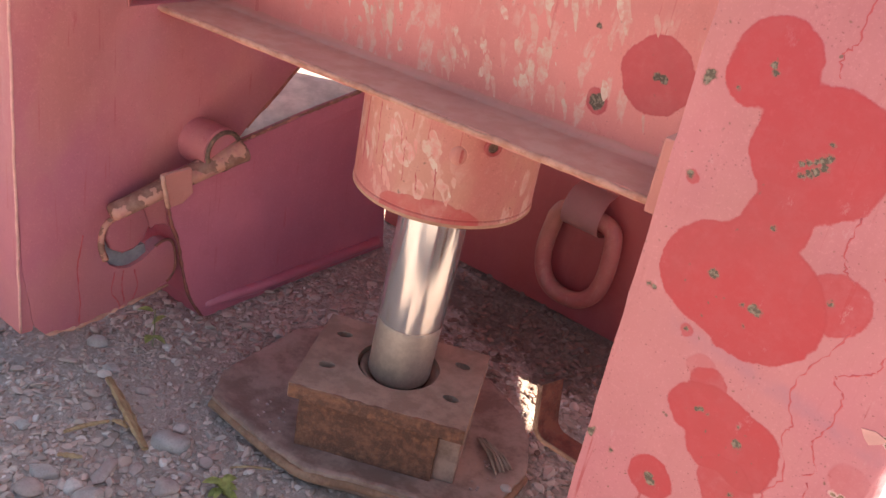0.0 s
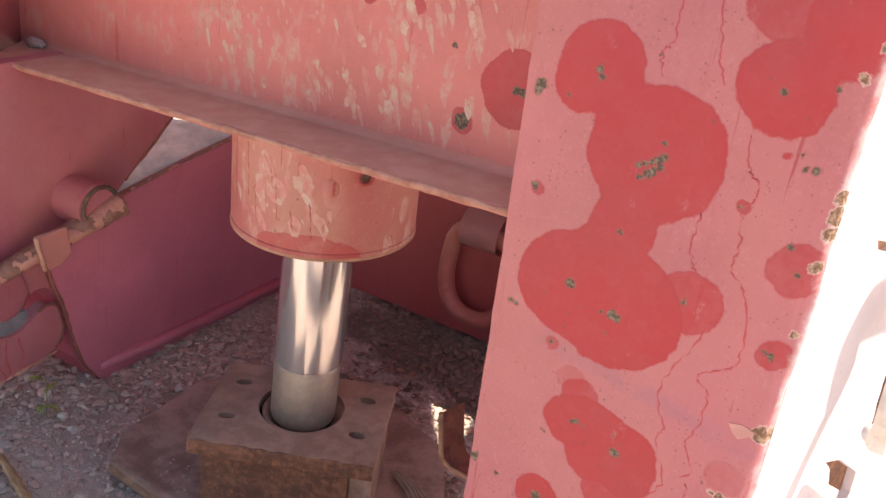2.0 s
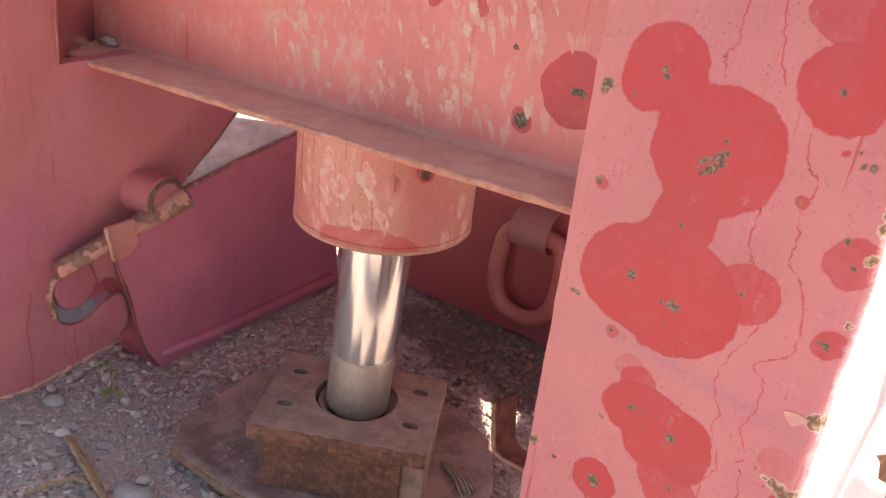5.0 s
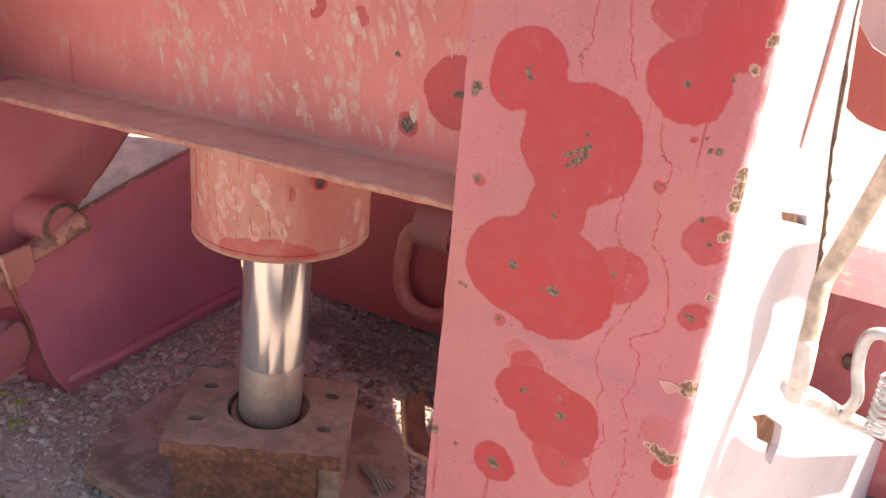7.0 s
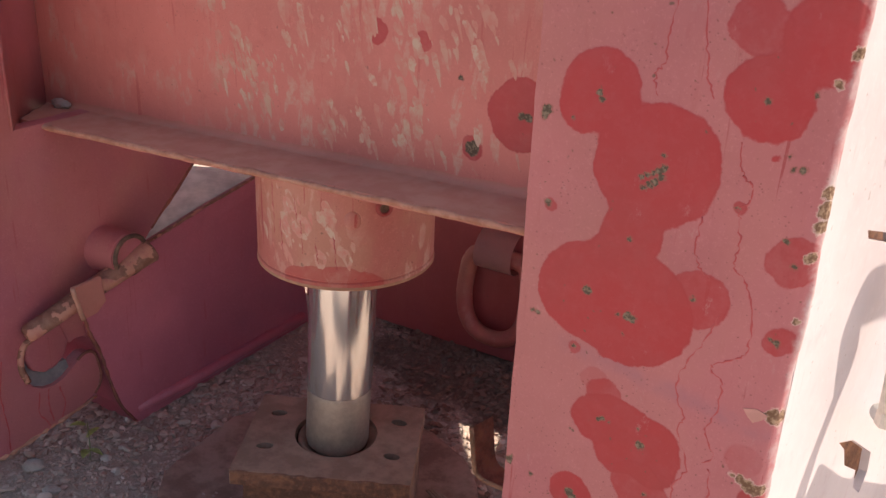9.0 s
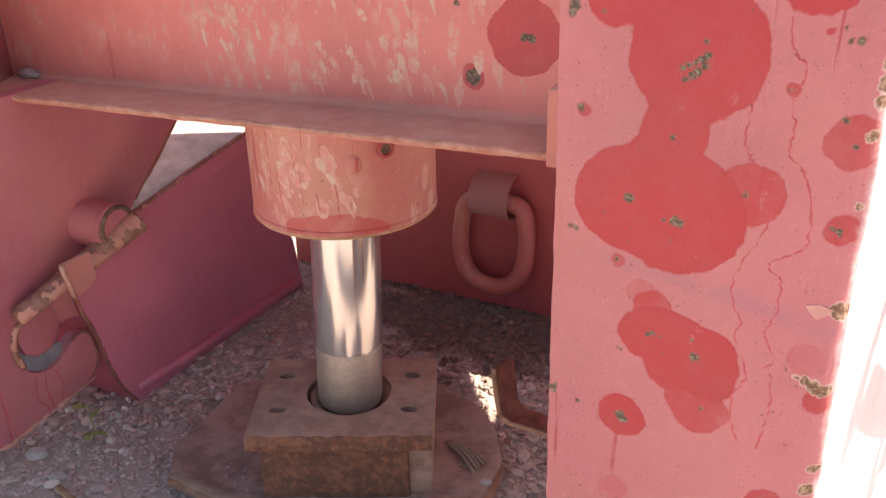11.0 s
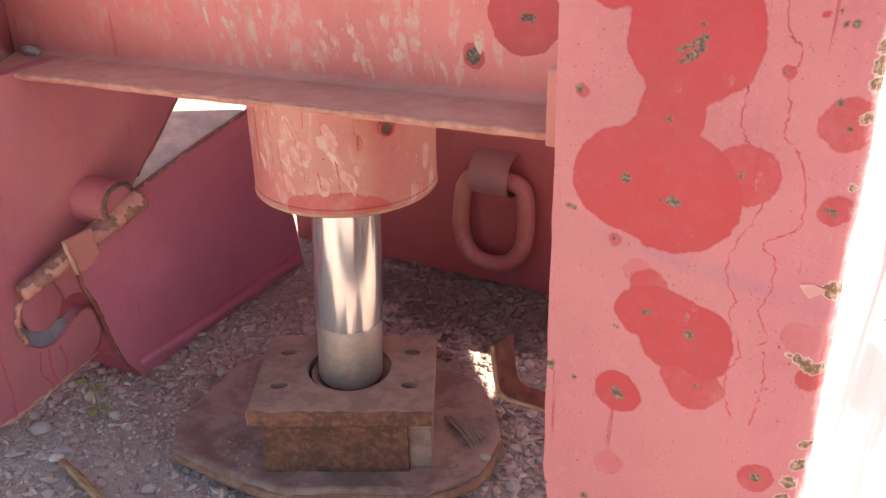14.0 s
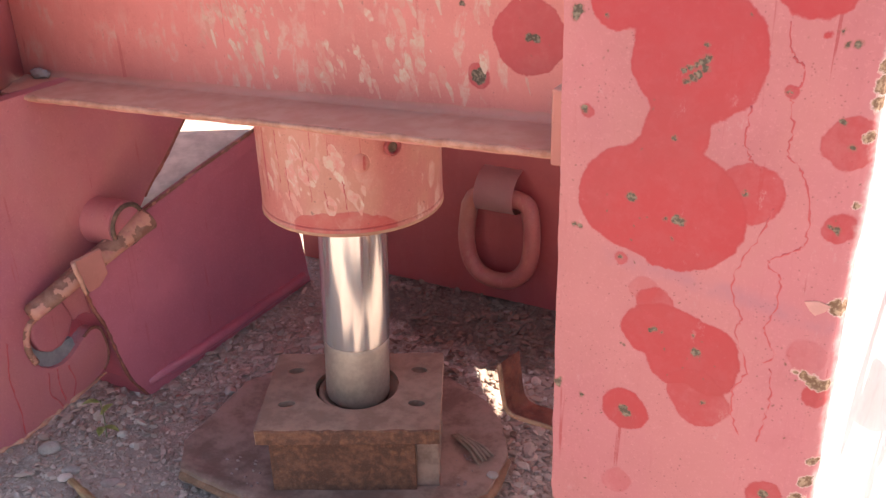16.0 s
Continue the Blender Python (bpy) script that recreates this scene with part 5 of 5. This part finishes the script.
def make_box():
    b = thing("steel_box", (-1.5, 1.4, 0.0), "plum red painted steel ballast box on the ground", "steel box")
    outline = [(1.130, 0.0), (1.092, 0.064), (1.072, 0.135), (1.058, 0.199), (1.040, 0.245), (1.030, 0.30), (1.030, 0.345), (1.20, 0.380), (1.36, 0.408), (1.545, 0.434), (1.668, 0.130), (1.690, 0.0)]
    bm = sheet(ragged(outline, 0.025, 0.0010, 8), "x", -1.262, 0.02, 0.003)
    body = auto_smooth(part("body", bm, MAT_BOX, b, "plum red box wall"), 40)
    rim = [(-1.264 + random.uniform(-.001, .001), y, z) for y, z in [(1.09 + 0.0114 * i, 0.357 + 0.0795 * (i / 40) ** 0.85) for i in range(41)]]
    part("top_edge", tube(rim, [0.0042 + random.uniform(-.0015, .0012) for _ in rim], 8), MAT_BAR, body, "chipped rusty top edge", True)
    part("lower_rib", tube([(-1.268, 1.135, 0.030), (-1.264, 1.20, 0.030), (-1.260, 1.26, 0.028), (-1.259, 1.655, 0.026), (-1.263, 1.665, 0.026)], [0.009, 0.012, 0.013, 0.013, 0.008], 12), MAT_BOX, body, "rounded lower rib", True)
    weld = [(1.131, 0.0), (1.093, 0.064), (1.073, 0.135), (1.059, 0.199), (1.041, 0.245), (1.031, 0.30)]
    part("corner_weld", tube(smooth_line([(-1.264, y, z) for y, z in weld], 5), [0.0022 + random.uniform(0, 0.0026) for _ in range(26)], 8), MAT_RED_RUST, body, "rusty corner weld", True)
    end = bmesh.new()
    rows = [[end.verts.new((x, y - 0.0025, z)) for x in (-1.264, -1.30, -1.40)] for y, z in weld]
    for p, q in zip(rows, rows[1:]):
        for i in (0, 1):
            end.faces.new((p[i], q[i], q[i + 1], p[i + 1]))
    bmesh.ops.solidify(end, geom=end.faces[:], thickness=0.002)
    part("end_face", end, MAT_BOX, b, "dark red end with rust")
    top = bmesh.new()
    rows = [[top.verts.new((-1.268, y, z + 0.006)), top.verts.new((-1.50, y - (0.13 if y > 1.3 else 0.0), z + 0.006))] for y, z in ((1.10, 0.360), (1.20, 0.380), (1.36, 0.408), (1.538, 0.433))]
    for p, q in zip(rows, rows[1:]):
        top.faces.new((p[0], q[0], q[1], p[1]))
    bmesh.ops.solidify(top, geom=top.faces[:], thickness=0.002)
    part("top_dust", top, MAT_BOXTOP, b, "grey dusty top")
    part("top_strip", sheet([(1.06, 0.330), (1.228, 0.350), (1.397, 0.380), (1.548, 0.405), (1.545, 0.434), (1.36, 0.408), (1.20, 0.380), (1.06, 0.352)], "x", -1.258, 0.0039, 0.001), MAT_BOX, b, "welded strip along the top")


make_box()

# ---- rear wall with lifting ring ----
def make_rear():
    r = thing("rear_plate", (-0.6, 1.8, 0.0), "deep red painted steel plate at the back", "steel plate")
    # Part right of x -0.48 is unseen, added to keep light off the ground.
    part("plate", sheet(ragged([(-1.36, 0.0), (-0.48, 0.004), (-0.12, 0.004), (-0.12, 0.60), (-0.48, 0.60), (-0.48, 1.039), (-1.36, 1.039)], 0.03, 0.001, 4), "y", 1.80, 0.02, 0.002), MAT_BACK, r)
    ring = thing("lifting_ring", (-0.79, 1.78, 0.25), "red painted D-shaped lifting ring hanging in a welded saddle", "lifting ring")
    path = [(-0.865, 0.245), (-0.872, 0.17), (-0.862, 0.115), (-0.835, 0.082), (-0.792, 0.072), (-0.752, 0.082), (-0.722, 0.115), (-0.711, 0.17), (-0.716, 0.245), (-0.735, 0.272), (-0.79, 0.277), (-0.845, 0.272)]
    loop = smooth_line([(x + 0.008, 1.772 - 0.05 * (0.28 - z), z) for x, z in path + path[:1]], 5)[:-1]
    part("ring", tube(loop, 0.0195, 16, True), MAT_RING, ring, "thick red painted ring", True)
    prof = [(1.80, 0.335), (1.765, 0.325), (1.742, 0.300), (1.738, 0.270), (1.752, 0.248), (1.775, 0.240), (1.80, 0.236)]
    bm = bmesh.new()
    prof = [(p.y, p.z) for p in smooth_line([(0, y, z) for y, z in prof], 4)]
    rows = [[bm.verts.new((x, y, z)) for x in (-0.832, -0.785, -0.738)] for y, z in prof]
    for a, b in zip(rows, rows[1:]):
        bm.faces.new((a[0], a[1], b[1], b[0])), bm.faces.new((a[1], a[2], b[2], b[1]))
    bmesh.ops.solidify(bm, geom=bm.faces[:], thickness=0.007)
    bmesh.ops.recalc_face_normals(bm, faces=bm.faces[:])
    auto_smooth(part("saddle", bm, MAT_SADDLE, ring, "curved rose painted saddle"), 45)


make_rear()

# ---- added deck overhead, out of view, that shades the machine ----
# Unseen slab placed to block the sun, holed for one ground patch.
shade_deck = sheet([(-2.2, 1.127), (-0.055, 1.127), (-0.055, 1.30), (0.14, 1.34), (0.14, 2.4), (-0.6, 2.4), (-0.6, 1.83), (-1.36, 1.83), (-1.36, 1.50), (-2.2, 1.50)], "z", 1.08, 0.04, 0, [[(-0.219, 2.001), (-0.200, 2.020), (-0.115, 2.040), (-0.097, 1.985), (-0.085, 1.875), (-0.104, 1.856), (-0.134, 1.896)]])
tagged(part("shade_deck", shade_deck, MAT_BACK), "red painted steel slab overhead, added unseen to block the sun", "machine deck", kind="structure")

# ---- sunlit gear beyond the column ----
def make_gear():
    h = thing("hydraulic_hose", (0.07, 0.92, 0.66), "brown hydraulic hose, lightened for sun glare, with a steel end fitting", "hose")
    way = smooth_line([(0.074, 0.915, 0.660), (0.072, 0.921, 0.690), (0.071, 0.932, 0.715), (0.069, 0.942, 0.738), (0.072, 0.952, 0.757), (0.088, 0.962, 0.822), (0.102, 0.970, 0.886), (0.112, 0.978, 0.928), (0.123, 1.000, 0.949), (0.137, 1.042, 0.956), (0.161, 1.134, 0.941), (0.20, 1.25, 0.88)], 7)
    hose = part("hose", tube(way, 0.0098, 14), MAT_HOSE, h, "", True)
    part("collar", tube([(0.0745, 0.914, 0.640), (0.074, 0.915, 0.661), (0.0725, 0.920, 0.688), (0.0725, 0.921, 0.690)], [0.0100, 0.0104, 0.0103, 0.0098], 14), MAT_FITTING, hose, "crimped collar, lightened for sun glare", True)
    auto_smooth(part("nut", tube([(0.0745, 0.914, 0.627), (0.0745, 0.914, 0.642)], 0.0108, 6), MAT_FITTING, hose, "hexagon nut, lightened for sun glare"), 20)
    p = thing("steel_pipe", (0.1, 1.1, 0.5), "grey steel strut pipe with a hook and spring", "pipe")
    part("pipe", tube([(0.066, 0.923, 0.634), (0.068, 0.931, 0.629), (0.089, 1.013, 0.581), (0.124, 1.185, 0.475), (0.168, 1.415, 0.342), (0.20, 1.58, 0.248)], [0.009, 0.0105, 0.0105, 0.0105, 0.0105, 0.0105], 16), MAT_STEEL, p, "", True)
    hook = smooth_line([(0.122, 1.12, 0.510), (0.132, 1.10, 0.551), (0.124, 1.10, 0.586), (0.121, 1.10, 0.615), (0.126, 1.10, 0.634), (0.142, 1.10, 0.640), (0.158, 1.10, 0.625), (0.162, 1.10, 0.59)], 6)
    part("hook", tube(hook, 0.0075, 12), MAT_STEEL, p, "bent steel hook", True)
    coil = [(0.162 + 0.012 * math.cos(k * 0.6), 1.10 + 0.012 * math.sin(k * 0.6), 0.592 - 0.0009 * k) for k in range(90)]
    part("spring", tube(coil, 0.0025, 6), MAT_STEEL, p, "coil spring", True)
    k = thing("hanging_plate", (0.06, 2.2, 1.04), "white hanging plate with a lightened red band below the deck", "steel plate")
    up = [(-0.075, 1.04), (-0.060, 0.82), (-0.020, 0.775), (0.030, 0.752), (0.085, 0.748), (0.135, 0.76), (0.135, 1.04)]
    part("upper_plate", sheet(up, "y", 2.20, 0.012, 0.002), MAT_SIDE, k, "white upper plate")
    band = [(-0.058, 0.816), (-0.040, 0.640), (-0.010, 0.618), (0.035, 0.606), (0.085, 0.604), (0.134, 0.612), (0.134, 0.757), (0.085, 0.745), (0.030, 0.749), (-0.020, 0.772)]
    part("red_band", sheet(band, "y", 2.196, 0.014, 0.002), MAT_SUNLIT_RED, k, "red lower band, tone lightened as if sunlit")
    d = thing("red_housing", (0.3, 1.9, 0.2), "dull red painted steel housing in shade", "housing")
    auto_smooth(part("shell", block(0.02, 0.60, 1.75, 2.05, 0.0, 0.405, 0.03), MAT_HOUSING, d))
    part("flange_bolt", disc_solid(0.115, 1.745, 0.28, 0.016, 0.02, "y", 8, 0.002), MAT_RUST_DARK, d, "dark bolt")


make_gear()
